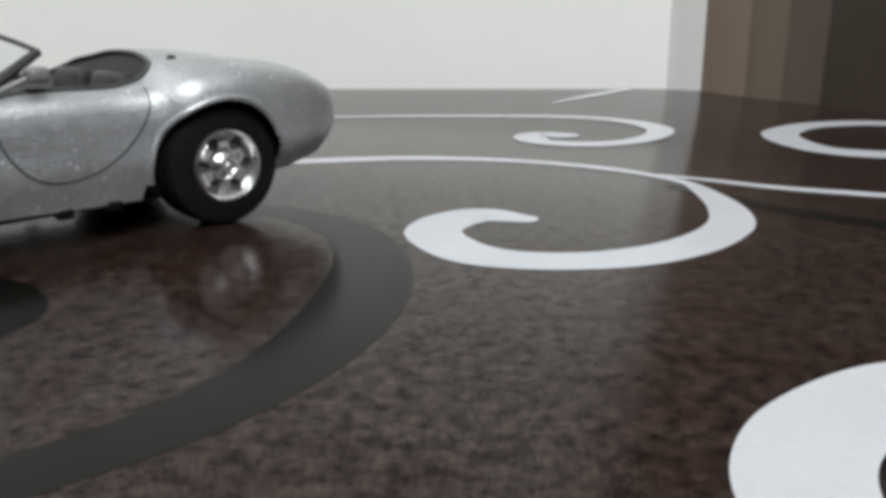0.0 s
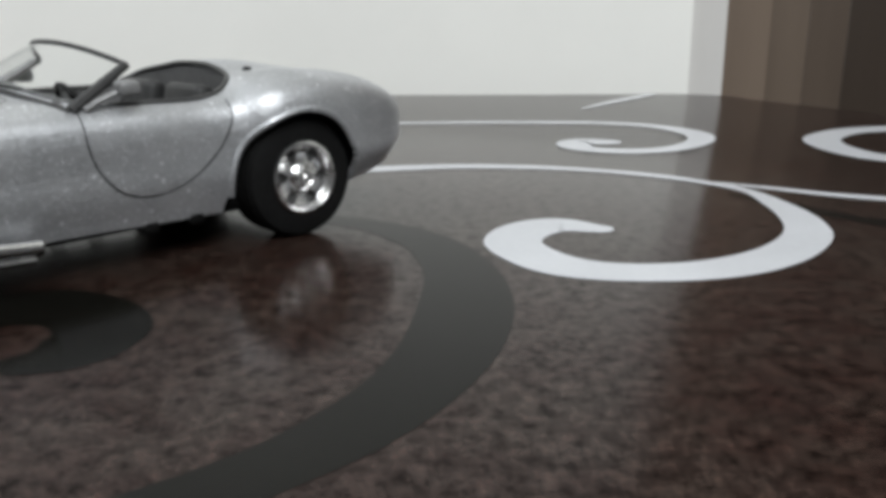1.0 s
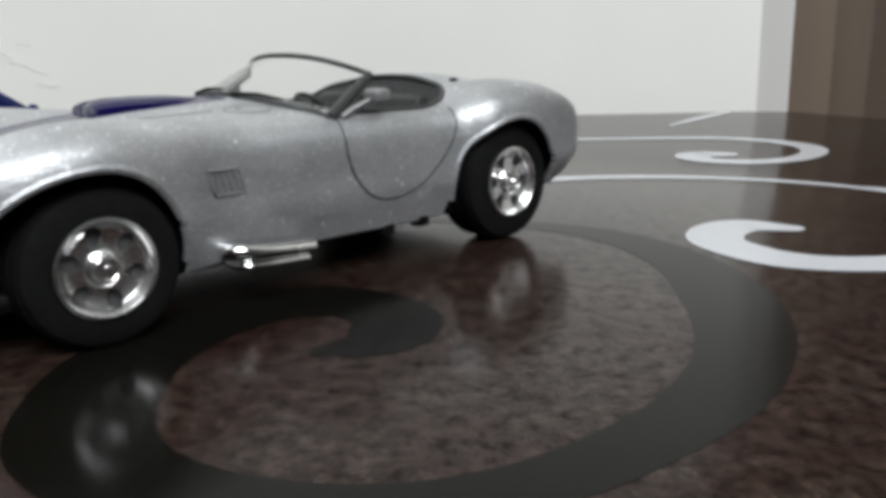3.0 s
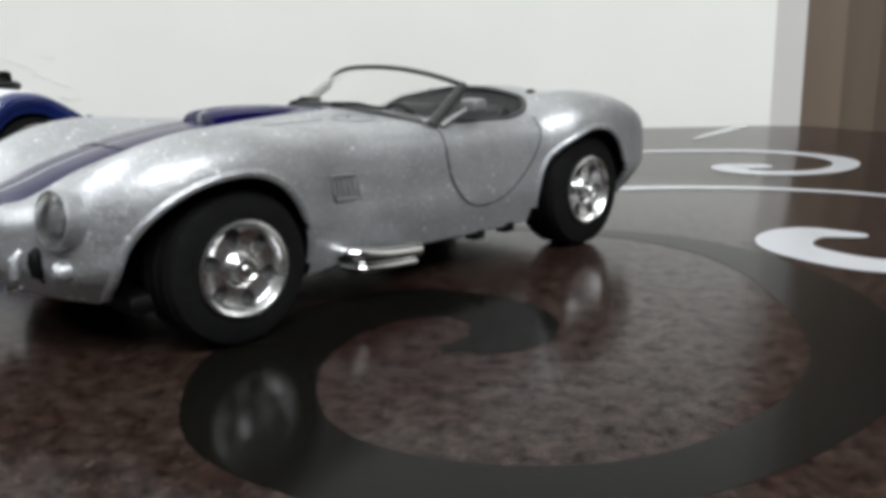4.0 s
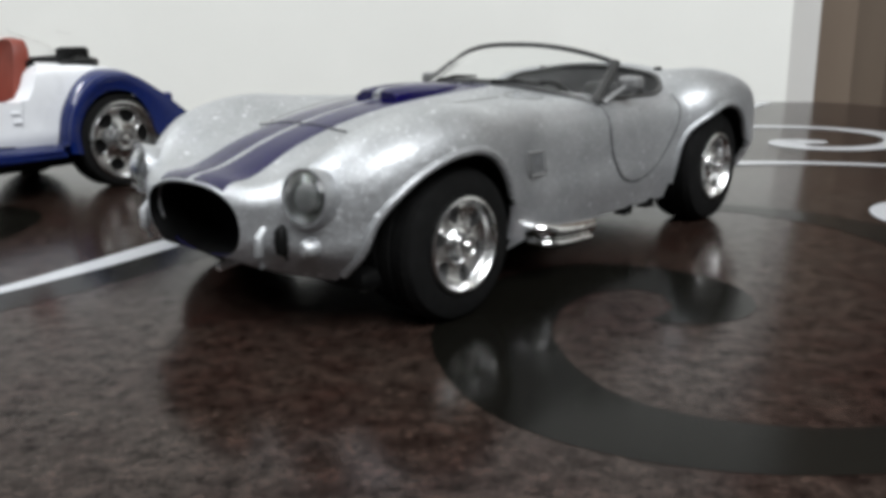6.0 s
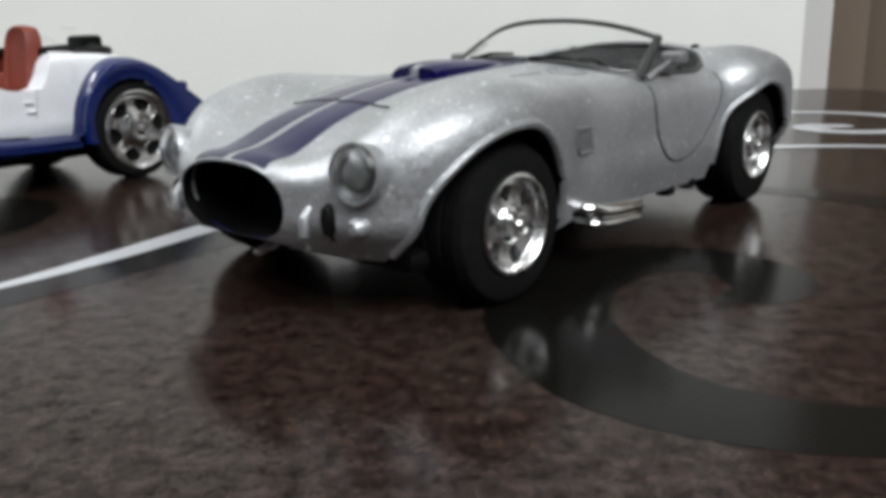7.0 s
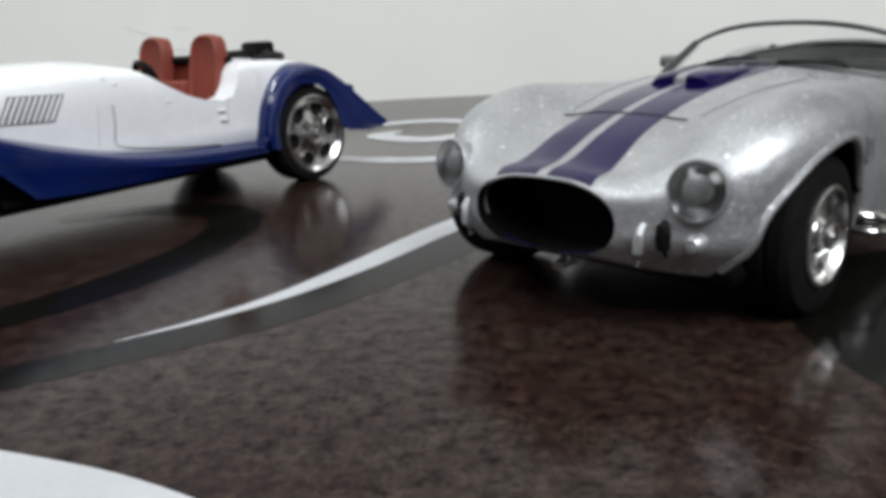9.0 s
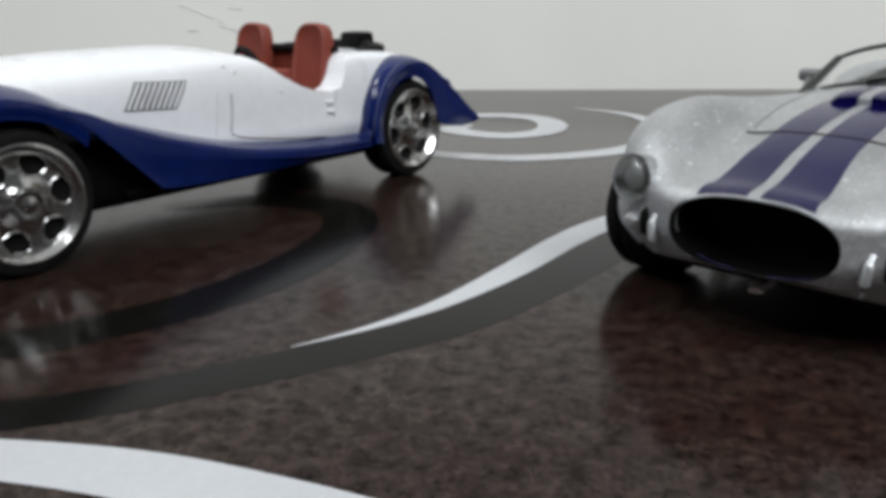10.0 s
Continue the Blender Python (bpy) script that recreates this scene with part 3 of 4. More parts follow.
def toy_wheel(car, u, v, z, r, width, rim_r, turn, lip, label, steer=0):
    """A tyre with a plated spoked rim; v > 0 stands on the car's left, and its outer face lies at v."""
    s = 1 if v > 0 else -1
    wheel = new("wheel")
    wheel.parent = car
    wheel.empty_display_size = 0.005
    wheel.matrix_basis = pose(u * CM, v * CM, z * CM, 0, turn, steer + (0 if s > 0 else 180))
    tagged(wheel, label)
    w = width
    bm = bmesh.new()
    lathe(bm, [(rim_r, -0.05), (rim_r + 0.05, 0.0), (r - 0.14, 0.0), (r - 0.05, -0.04), (r - 0.01, -0.12), (r, -0.2), (r, -w * 0.33), (r - 0.03, -w * 0.35), (r - 0.03, -w * 0.39), (r, -w * 0.41), (r, -w * 0.59), (r - 0.03, -w * 0.61), (r - 0.03, -w * 0.65), (r, -w * 0.67), (r, -w + 0.2), (r - 0.04, -w + 0.06), (r - 0.14, -w), (rim_r, -w), (rim_r, -0.05)], 56)
    part("tyre", bm, RUBBER, wheel, "matt black tyre")
    bm = bmesh.new()
    for k in range(44):
        for y, half, shift in ((-0.21, 0.075, 0.0), (-w + 0.21, 0.075, 0.5)):
            box(bm, (r - 0.05, y - half, -0.042), (r + 0.0015, y + half, 0.042), 0.0, 1, Matrix.Rotation(2 * math.pi * (k + shift) / 44, 4, "Y"))
    part("tread", bm, RUBBER, wheel, smooth=False)
    R = rim_r
    rim = part("rim", bmesh.new(), RIM, wheel, "bright plated rim with six oval windows")
    rim.data = rim_mesh(R, lip)
    part("hub_cap", lathe(bmesh.new(), [(0, 0.10), (R * 0.08, 0.095), (R * 0.12, 0.07), (R * 0.18, 0.07), (R * 0.21, 0.085), (R * 0.25, 0.08), (R * 0.28, 0.03), (R * 0.28, -0.05), (0, -0.05)], 32), DULLRIM if R > 0.8 else RIM, wheel)
    part("backplate", lathe(bmesh.new(), [(0, -0.2), (R - 0.02, -0.19), (R - 0.02, -0.26), (0, -0.27)], 32), BLACK if R > 0.8 else HUBGREY, wheel)
    return wheel


def strip_on_top(shell, u0, u1, v_in, v_out, lift, n=46, m=6, thick=0.012):
    bm = bmesh.new()

    def fn(a, b):
        u = u0 + (u1 - u0) * a
        v = v_in(u) + (v_out(u) - v_in(u)) * b
        return shell.top(u, v, lift), (0, 0, 1)

    return sheet(bm, fn, n, m, thick)


# ---- the silver roadster ----
COBRA = Shell([
    (-6.74, 0.80, 1.52, 1.00, 1.76, 0.75, 1.97, 0.42, 2.02, 2.03),
    (-6.38, 1.42, 1.20, 1.66, 1.62, 1.28, 2.12, 0.70, 2.18, 2.20),
    (-5.90, 1.83, 1.00, 2.10, 1.56, 1.62, 2.33, 0.95, 2.36, 2.40),
    (-5.20, 2.12, 0.86, 2.43, 1.54, 1.86, 2.56, 1.10, 2.53, 2.60),
    (-4.40, 2.30, 0.77, 2.60, 1.56, 1.98, 2.71, 1.20, 2.67, 2.76),
    (-3.60, 2.36, 0.70, 2.64, 1.58, 2.02, 2.75, 1.20, 2.76, 2.88),
    (-2.92, 2.26, 0.65, 2.55, 1.52, 1.99, 2.63, 1.25, 2.72, 2.84),
    (-2.55, 2.13, 0.63, 2.29, 1.50, 1.96, 2.44, 1.22, 2.66, 2.80),
    (-2.20, 2.10, 0.62, 2.22, 1.50, 1.96, 2.39, 1.20, 2.63, 2.77),
    (-1.20, 2.10, 0.63, 2.21, 1.50, 1.97, 2.39, 1.10, 2.62, 2.74),
    (0.00, 2.10, 0.66, 2.20, 1.50, 1.95, 2.39, 1.10, 2.60, 2.70),
    (0.80, 2.10, 0.66, 2.20, 1.50, 1.90, 2.42, 1.15, 2.60, 2.71),
    (1.80, 2.12, 0.67, 2.23, 1.52, 1.88, 2.50, 1.20, 2.56, 2.66),
    (2.60, 2.30, 0.68, 2.44, 1.55, 1.90, 2.58, 1.20, 2.52, 2.60),
    (3.57, 2.40, 0.70, 2.62, 1.58, 1.96, 2.66, 1.15, 2.39, 2.48),
    (4.25, 2.32, 0.70, 2.56, 1.52, 1.92, 2.57, 1.08, 2.24, 2.33),
    (4.78, 2.02, 0.72, 2.38, 1.42, 1.84, 2.39, 1.02, 2.10, 2.17),
    (5.12, 1.64, 0.76, 2.12, 1.38, 1.70, 2.16, 0.99, 1.95, 2.04),
    (5.40, 1.30, 0.82, 1.80, 1.36, 1.36, 1.93, 0.87, 1.87, 1.95),
    (5.61, 1.02, 0.90, 1.42, 1.38, 1.15, 1.82, 0.66, 1.88, 1.92),
    (5.75, 0.82, 0.97, 1.17, 1.38, 0.95, 1.76, 0.53, 1.86, 1.89),
    (5.82, 0.70, 1.02, 1.00, 1.38, 0.81, 1.72, 0.43, 1.83, 1.85),
])


def oval(u0, u1, half, z0, z1, power=2.6, n=44, nose=1.0):
    """An upright oval plug for the cockpit."""
    bm, rings = bmesh.new(), []
    mid, ru = (u0 + u1) / 2, (u1 - u0) / 2
    for z in (z0, z1):
        ring = []
        for i in range(n):
            a = 2 * math.pi * i / n
            c, s = math.cos(a), math.sin(a)
            ring.append(bm.verts.new((mid + ru * math.copysign(abs(c) ** (2 / power), c), half * math.copysign(abs(s) ** (2 / power), s), z)))
        rings.append(ring)
    for i in range(n):
        j = (i + 1) % n
        bm.faces.new((rings[0][i], rings[0][j], rings[1][j], rings[1][i]))
    bm.faces.new(rings[0][::-1]), bm.faces.new(rings[1])
    return bm


def mouth(u0, u1, half, tall, zc, n=44):
    bm, rings = bmesh.new(), []
    for u in (u0, u1):
        ring = []
        for i in range(n):
            a = 2 * math.pi * i / n
            c, s = math.cos(a), math.sin(a)
            ring.append(bm.verts.new((u, half * math.copysign(abs(c) ** 0.8, c), zc + tall * math.copysign(abs(s) ** 0.85, s))))
        rings.append(ring)
    for i in range(n):
        j = (i + 1) % n
        bm.faces.new((rings[0][i], rings[0][j], rings[1][j], rings[1][i]))
    bm.faces.new(rings[0][::-1]), bm.faces.new(rings[1])
    return bm


def mirrored(bm_maker, name, mat, parent, label=""):
    """A part on the left and its mirror image on the right."""
    out = []
    for s in (1, -1):
        bm = bm_maker()
        if s < 0:
            for v in bm.verts:
                v.co.y *= -1
        out.append(part(name, bm, mat, parent, label))
    return out


def silver_roadster():
    car = thing("toy_car", "silver metallic toy roadster with dark blue twin stripes", "toy car", pose(-7.906 * CM, 12.709 * CM, TOP, 0, 0, -135.74))
    S = COBRA
    body = part("body", S.mesh(), [SILVER], car, "silver flake-painted shell")
    cuts = [cutter(oval(-3.02, 0.15, 1.92, 1.1, 4.0, 3.7, 80), TUB), cutter(mouth(4.95, 7.0, 1.01, 0.445, 1.39), BLACK)]
    for u, z, ru, front in ((-3.57, 1.0, 1.06, 1.22), (3.6, 0.98, 1.08, 1.42)):
        for s in (1, -1):
            cuts.append(cutter(drum(u, z, ru, 1.16, s * 1.35, s * 3.4, front=front, flare=0.3 if u < 0 else 0.1), BLACK))
    for s in (1, -1):
        bucket = lathe(bmesh.new(), [(0, -0.30), (0.29, -0.30), (0.29, 0.60), (0, 0.60)], 28, "x")
        bmesh.ops.transform(bucket, matrix=pose(5.44, s * 1.77, 1.79, 0, -8, s * 10), verts=bucket.verts)
        cuts.append(cutter(bucket, BLACK))
    bpy.context.view_layer.update()
    for c in cuts:
        c.parent = car
    carve(body, cuts)
    # rolled lips round the wheel arches
    for u, z, ru, front in ((-3.57, 1.0, 1.06, 1.22), (3.6, 0.98, 1.08, 1.42)):
        arc = [(u + ((front if math.cos(a) > 0 else ru) + 0.015) * math.cos(a), z + 1.175 * math.sin(a)) for a in np.linspace(-0.12, math.pi + 0.12, 34)]
        mirrored(lambda: tube(bmesh.new(), [S.side(p, q, -0.03) for p, q in arc], 0.062, 8), "arch_lip", SILVER, car)
    # the floor pan and mechanical bits below
    part("chassis", boxed((-4.6, -1.9, 0.52), (4.8, 1.9, 0.80), 0.12), BLACK, car, "black plastic floor pan")
    for u in (-1.0, -1.75, 1.2):
        mirrored(lambda: boxed((u - 0.13, 1.86, 0.50), (u + 0.13, 2.12, 0.68), 0.05), "bracket", BLACK, car)
    for u in (-3.57, 3.57):
        part("axle", tube(bmesh.new(), [(u, -2.1, 1.0), (u, 2.1, 1.0)], 0.1, 10), BLACK, car)
    # doors: a skin plate, with a dark line for the shade in its gap
    n = 22

    def door_edge(k):
        """The door's outline: down the front, round the bottom and up the rear."""
        return [(-0.17, 2.38), (-0.19, 1.88), (-0.30, 1.54), (-0.56, 1.22), (-0.90, 1.09), (-1.28, 1.11), (-1.76, 1.29), (-2.17, 1.63), (-2.42, 2.06), (-2.46, 2.37)][k]

    edge = spline([door_edge(k) for k in range(10)], 40)

    def door():
        bm = bmesh.new()

        def fn(a, b):
            zt = 1.105 + (2.36 - 1.105) * a
            k0 = int(np.argmin(edge[:, 1]))
            front, rear = edge[: k0 + 1], edge[k0:]
            uf = float(np.interp(zt, front[::-1, 1], front[::-1, 0]))
            ur = float(np.interp(zt, rear[:, 1], rear[:, 0]))
            u = uf - 0.03 + (ur + 0.06 - uf) * b
            return S.side(u, zt, 0.012), (0, 1, 0)

        return sheet(bm, fn, 14, n, 0.03)

    mirrored(door, "door", SILVER, car)
    mirrored(lambda: tube(bmesh.new(), [S.side(u, z, 0.0) for u, z in edge], 0.015, 6), "door_gap", GAP_SHADE, car, "dark line painting the shade in the door gap")
    # bonnet gap: thin lines on the shell, coloured for the shade inside it
    def flank_gap():
        line = spline([(3.86, 0.95), (3.5, 1.0), (3.0, 1.06), (2.2, 1.15), (1.4, 1.24)], 36)
        return tube(bmesh.new(), [S.top(u, v, 0.003) for u, v in line], 0.010, 6)

    cross = spline([(4.02, 0.86), (4.08, 0.6), (4.10, 0.0), (4.08, -0.6), (4.02, -0.98)], 40)
    part("bonnet_gap", tube(bmesh.new(), [S.top(u, v, 0.012) for u, v in cross], 0.012, 6), GAP_SHADE, car, "fine dark line painting the shade in the bonnet gap")
    mirrored(flank_gap, "bonnet_gap", VENT, car)
    mirrored(lambda: tube(bmesh.new(), [S.top(0.88 + 0.36 * math.cos(a), 1.33 + 0.24 * math.sin(a), 0.002) for a in np.linspace(0, 2 * math.pi, 29)[:-1]], 0.011, 6, closed=True), "hatch_gap", VENT, car)
    # stripes over the bonnet
    mirrored(lambda: strip_on_top(S, 5.79, 0.78, lambda u: 0.08, lambda u: 0.58 + 0.08 * max(0.0, u - 4.4), 0.010), "stripe", STRIPE, car, "dark blue painted stripe")
    # scoop
    def scoop():
        bm = bmesh.new()
        rows = []
        for u, w, h in ((2.68, 0.43, 0.11), (2.60, 0.45, 0.14), (2.3, 0.46, 0.145), (1.9, 0.46, 0.12), (1.4, 0.44, 0.07), (1.05, 0.42, 0.012)):
            row = []
            for v, k in ((0.09, -0.05), (0.09, h), (0.14, h + 0.012), (w - 0.09, h - 0.01), (w, h - 0.07), (w + 0.015, -0.05)):
                p = S.top(u, v)
                row.append(bm.verts.new((u, v, p.z + max(k, -0.05))))
            rows.append(row)
        for a, b in zip(rows, rows[1:]):
            for i in range(6):
                bm.faces.new((a[i], a[(i + 1) % 6], b[(i + 1) % 6], b[i]))
        bm.faces.new(rows[0][::-1]), bm.faces.new(rows[-1])
        return bm

    mirrored(scoop, "scoop", STRIPE, car, "raised dark blue air scoop")
    bm = bmesh.new()
    rows = []
    for u, h in ((2.66, 0.09), (2.54, 0.135), (1.9, 0.12), (1.05, 0.015)):
        rows.append([bm.verts.new((u, v, S.top(u, 0).z + k)) for v, k in ((-0.09, -0.04), (-0.09, h), (0.09, h), (0.09, -0.04))])
    for a, b in zip(rows, rows[1:]):
        for i in range(4):
            bm.faces.new((a[i], a[(i + 1) % 4], b[(i + 1) % 4], b[i]))
    bm.faces.new(rows[0][::-1]), bm.faces.new(rows[-1])
    part("scoop_rib", bm, SILVER, car)
    # bonnet hinges and washer jets on the cowl
    for u, v in ((0.98, 1.27),):
        mirrored(lambda: lathe_at(S.top(u, v), 0.06, 0.045), "stud", SILVER, car)
    # wings' vents
    def vent_frame():
        bm = bmesh.new()
        quad = [(2.12, 1.91), (1.64, 1.89), (1.565, 1.565), (2.035, 1.58)]
        return tube(bm, [S.side(quad[i][0] + (quad[(i + 1) % 4][0] - quad[i][0]) * k / 4, quad[i][1] + (quad[(i + 1) % 4][1] - quad[i][1]) * k / 4, 0.008) for i in range(4) for k in range(4)], 0.028, 6, closed=True)

    mirrored(vent_frame, "vent_frame", VENT, car, "dark recessed vent surround")
    mirrored(lambda: sheet(bmesh.new(), lambda a, b: (S.side(2.10 - 0.07 * b - 0.45 * a, 1.89 - 0.30 * b, 0.006), (0, 1, 0)), 6, 4, 0.02), "vent_backing", VENT, car)
    for k in range(4):
        u = 2.01 - 0.105 * k
        mirrored(lambda: tube(bmesh.new(), [S.side(u, 1.86, 0.02), S.side(u - 0.055, 1.62, 0.02)], 0.03, 6), "vent_slat", SILVER, car)
    # wheels
    for u, r in ((-3.57, 1.02), (3.57, 0.97)):
        for s in (1, -1):
            toy_wheel(car, u, -2.72 if s < 0 and u > 0 else s * 2.42, r, r, 0.86, 0.60, 12 if u > 0 else 27, 0.10, "black tyre on a bright six-spoke rim", -9 if s < 0 and u > 0 else 0)
    # exhausts
    mirrored(lambda: tube(bmesh.new(), spline([(1.94, 2.10, 0.84), (1.85, 2.32, 0.82), (1.66, 2.40, 0.78), (1.2, 2.42, 0.73), (0.68, 2.40, 0.69)], 16).tolist(), 0.115, 14), "exhaust_pipe", CHROME, car, "bright side exhaust pipe")
    mirrored(lambda: tube(bmesh.new(), spline([(1.88, 2.15, 0.64), (1.76, 2.40, 0.61), (1.52, 2.46, 0.59), (0.80, 2.47, 0.55)], 14).tolist(), 0.055, 10), "exhaust_tube", CHROME, car, "thin bright lower pipe")
    # lamps
    def skin(v, z, lift=0.0):
        """The place on the nose at that half width and height."""
        lo, hi = 4.3, 5.8
        for _ in range(30):
            u = (lo + hi) / 2
            lo, hi = (u, hi) if S.side(u, z).y > v else (lo, u)
        return Vector((lo + lift, v, z))

    def turned(profile):
        bm = lathe(bmesh.new(), profile, 36, "x")
        bmesh.ops.transform(bm, matrix=pose(5.44, 1.77, 1.79, 0, -8, 10), verts=bm.verts)
        return bm

    heads = mirrored(lambda: turned([(0.20, -0.45), (0.30, -0.42), (0.325, -0.1), (0.335, 0.02), (0.325, 0.05), (0.305, 0.05), (0.30, -0.02), (0.27, -0.2), (0.20, -0.45)]), "headlight", SILVER, car, "round headlight with a thin silver bezel")
    bowls = mirrored(lambda: turned([(0.17, -0.03), (0.24, -0.01), (0.298, 0.03), (0.298, -0.12), (0.17, -0.14)]), "reflector", BOWL, car, "dull grey reflector ring")
    discs = mirrored(lambda: turned([(0, 0.035), (0.10, 0.03), (0.155, 0.005), (0.168, -0.03), (0.168, -0.12), (0, -0.12)]), "inner_lamp", LAMPGREY, car, "grey inner lamp")
    domes = mirrored(lambda: turned([(0, 0.165), (0.10, 0.155), (0.20, 0.12), (0.275, 0.065), (0.298, 0.035), (0.285, 0.02), (0.19, 0.085), (0.10, 0.115), (0, 0.125)]), "lens", LENS, car, "clear domed lens")
    for head, *pieces in zip(heads, bowls, discs, domes):
        for piece in pieces:
            piece.parent = head
    mirrored(lambda: lathe_at(skin(1.76, 1.21, -0.02), 0.12, 0.13, "x"), "indicator_lamp", SILVER, car, "small bright indicator")
    mirrored(lambda: tube(bmesh.new(), [skin(1.47, 1.30) + Vector((k, 0, z)) for k, z in ((-0.05, 0.18), (0.0, 0.10), (0.012, 0.0), (0.0, -0.14), (-0.05, -0.24))], [0.025, 0.075, 0.085, 0.075, 0.025], 10), "intake_slot", BLACK, car, "narrow black slot")
    mirrored(lambda: tube(bmesh.new(), [skin(1.27, 1.30) + Vector((k, v, z)) for k, v, z in ((-0.03, 0.01, 0.12), (0.05, 0.01, 0.02), (0.06, -0.01, -0.18), (0.0, -0.03, -0.34))], [0.04, 0.06, 0.06, 0.04], 10), "overrider", SILVER, car, "slim silver bumper upright")
    lip = [(5.80 - 0.14 * abs(c) ** 2 - (0.11 * -min(s, 0.0)), 1.02 * math.copysign(abs(c) ** 0.8, c), 1.39 + 0.45 * math.copysign(abs(s) ** 0.85, s)) for c, s in ((math.cos(a), math.sin(a)) for a in np.linspace(0, 2 * math.pi, 49)[:-1])]
    part("grille_lip", tube(bmesh.new(), [q for q in lip[-4:] + lip[:-4] if q[2] > 1.24], 0.022, 6), SILVER, car)
    mirrored(lambda: tube(bmesh.new(), [q for q in lip if q[2] < 1.35 and 0.06 < q[1] < 0.70], 0.014, 6), "lip_stripe", STRIPE, car, "dark blue stripe over the lower lip")
    part("grille_mesh", boxed((4.96, -1.15, 0.9), (5.02, 1.15, 1.75)), BLACK, car)
    part("tow_hook", tube(bmesh.new(), [(5.3, -0.06, 0.72), (5.50, -0.04, 0.68), (5.52, 0.08, 0.70), (5.3, 0.12, 0.74)], 0.045, 8), CHROME, car)
    windscreen(car)
    cabin(car)
    # mirrors
    def mirror():
        bm = bmesh.new()
        tube(bm, [(-0.30, 1.98, 2.39), (-0.45, 2.06, 2.50), (-0.72, 2.12, 2.62)], [0.06, 0.045, 0.04], 8)
        box(bm, (-1.00, 1.96, 2.56), (-0.70, 2.32, 2.78), 0.07, 3)
        return bm

    mirrored(mirror, "mirror", VENT, car, "small grey door mirror")
    mirrored(lambda: lathe_at(S.top(-3.32, 1.30, 0.0), 0.08, 0.06), "socket", BLACK, car, "small dark socket in the rear deck")
    mirrored(lambda: lathe_at(Vector((-6.45, 1.25, 1.75)), 0.12, -0.10, "x"), "tail_lamp", RED, car)
    return car


def lathe_at(p, r, h, axis="z"):
    bm = lathe(bmesh.new(), [(0, h), (r * 0.6, h * 0.9), (r * 0.92, h * 0.55), (r, 0), (r, -abs(h) * 0.8), (0, -abs(h) * 0.8)], 20, "x")
    m = Matrix.Translation(p) @ (Matrix.Rotation(-math.pi / 2, 4, "Y") if axis == "z" else Matrix())
    bmesh.ops.transform(bm, matrix=m, verts=bm.verts)
    return bm


def screen_base(a):
    """Foot of the windscreen, a from -1 (right) to 1 (left)."""
    return Vector((0.62 - 0.72 * a * a, 1.95 * a, 2.74 - 0.34 * a * a))


def screen_head(a):
    return Vector((-0.55 - 0.50 * a * a, 1.75 * a, 3.285 - 0.315 * abs(a) ** 2.4))


def windscreen(car):
    screen = new("windscreen")
    screen.parent = car
    screen.empty_display_size = 0.01
    tagged(screen, "clear curved windscreen in a dark frame")

    def fn(a, b):
        s = -0.97 + 1.94 * a
        p = screen_base(s).lerp(screen_head(s), 0.03 + 0.94 * b)
        return p, (0.9, 0, 0.43)

    pane = part("pane", sheet(bmesh.new(), fn, 72, 14, 0.02), GLASS, screen, "clear plastic pane")
    pane.visible_shadow = False
    span = np.linspace(-1, 1, 41)
    part("top_rail", tube(bmesh.new(), [screen_head(a) for a in span], 0.042, 8), TRIM, screen)
    part("bottom_rail", tube(bmesh.new(), [screen_base(a) for a in span], 0.045, 8), TRIM, screen)
    for s in (1, -1):
        part("post", tube(bmesh.new(), [screen_base(s), screen_base(s).lerp(screen_head(s), 0.5), screen_head(s)], [0.085, 0.085, 0.07], 8), TRIM, screen)
    for s in (0.25, -0.35):
        foot = screen_base(s) + Vector((0.06, 0, 0.03))
        end = screen_base(s + 0.42).lerp(screen_head(s + 0.42), 0.10) + Vector((0.07, 0, 0.02))
        part("wiper", tube(bmesh.new(), [foot, foot.lerp(end, 0.5) + Vector((0.02, 0, 0.04)), end], [0.035, 0.03, 0.02], 6), BLACK, screen)


def cabin(car):
    part("dashboard", boxed((-0.28, -1.74, 1.9), (0.10, 1.74, 2.52), 0.12), CABIN, car)
    for s in (1, -1):
        seat = part("seat", boxed((-2.05, s * 0.85 - 0.55, 1.15), (-0.75, s * 0.85 + 0.55, 1.5), 0.12), CABIN, car, "dark moulded bucket seat")
        part("backrest", boxed((-0.18, -0.58, 0), (0.18, 0.58, 1.25), 0.14, 3), CABIN, seat, m=pose(-2.2 * CM, s * 0.85 * CM, 1.35 * CM, 0, -14, 0))
    steer = part("steering_wheel", ring_bm(0.46, 0.04), BLACK, car, m=pose(-0.62 * CM, 0.85 * CM, 2.28 * CM, 0, -62, 0))
    part("steering_column", tube(bmesh.new(), [(-0.62, 0.85, 2.28), (-0.2, 0.85, 2.1)], 0.05, 8), BLACK, car)
    # soft edge round the cockpit
    rimline = []
    for k in range(80):
        a = 2 * math.pi * k / 80
        c, s = math.cos(a), math.sin(a)
        u, v = -1.435 + 1.585 * math.copysign(abs(c) ** (2 / 3.7), c), 1.92 * math.copysign(abs(s) ** (2 / 3.7), s)
        rimline.append(COBRA.top(u, v, 0.0))
    part("cockpit_edge", tube(bmesh.new(), rimline, 0.045, 6, closed=True), TRIM, car, "dark padded cockpit edge")


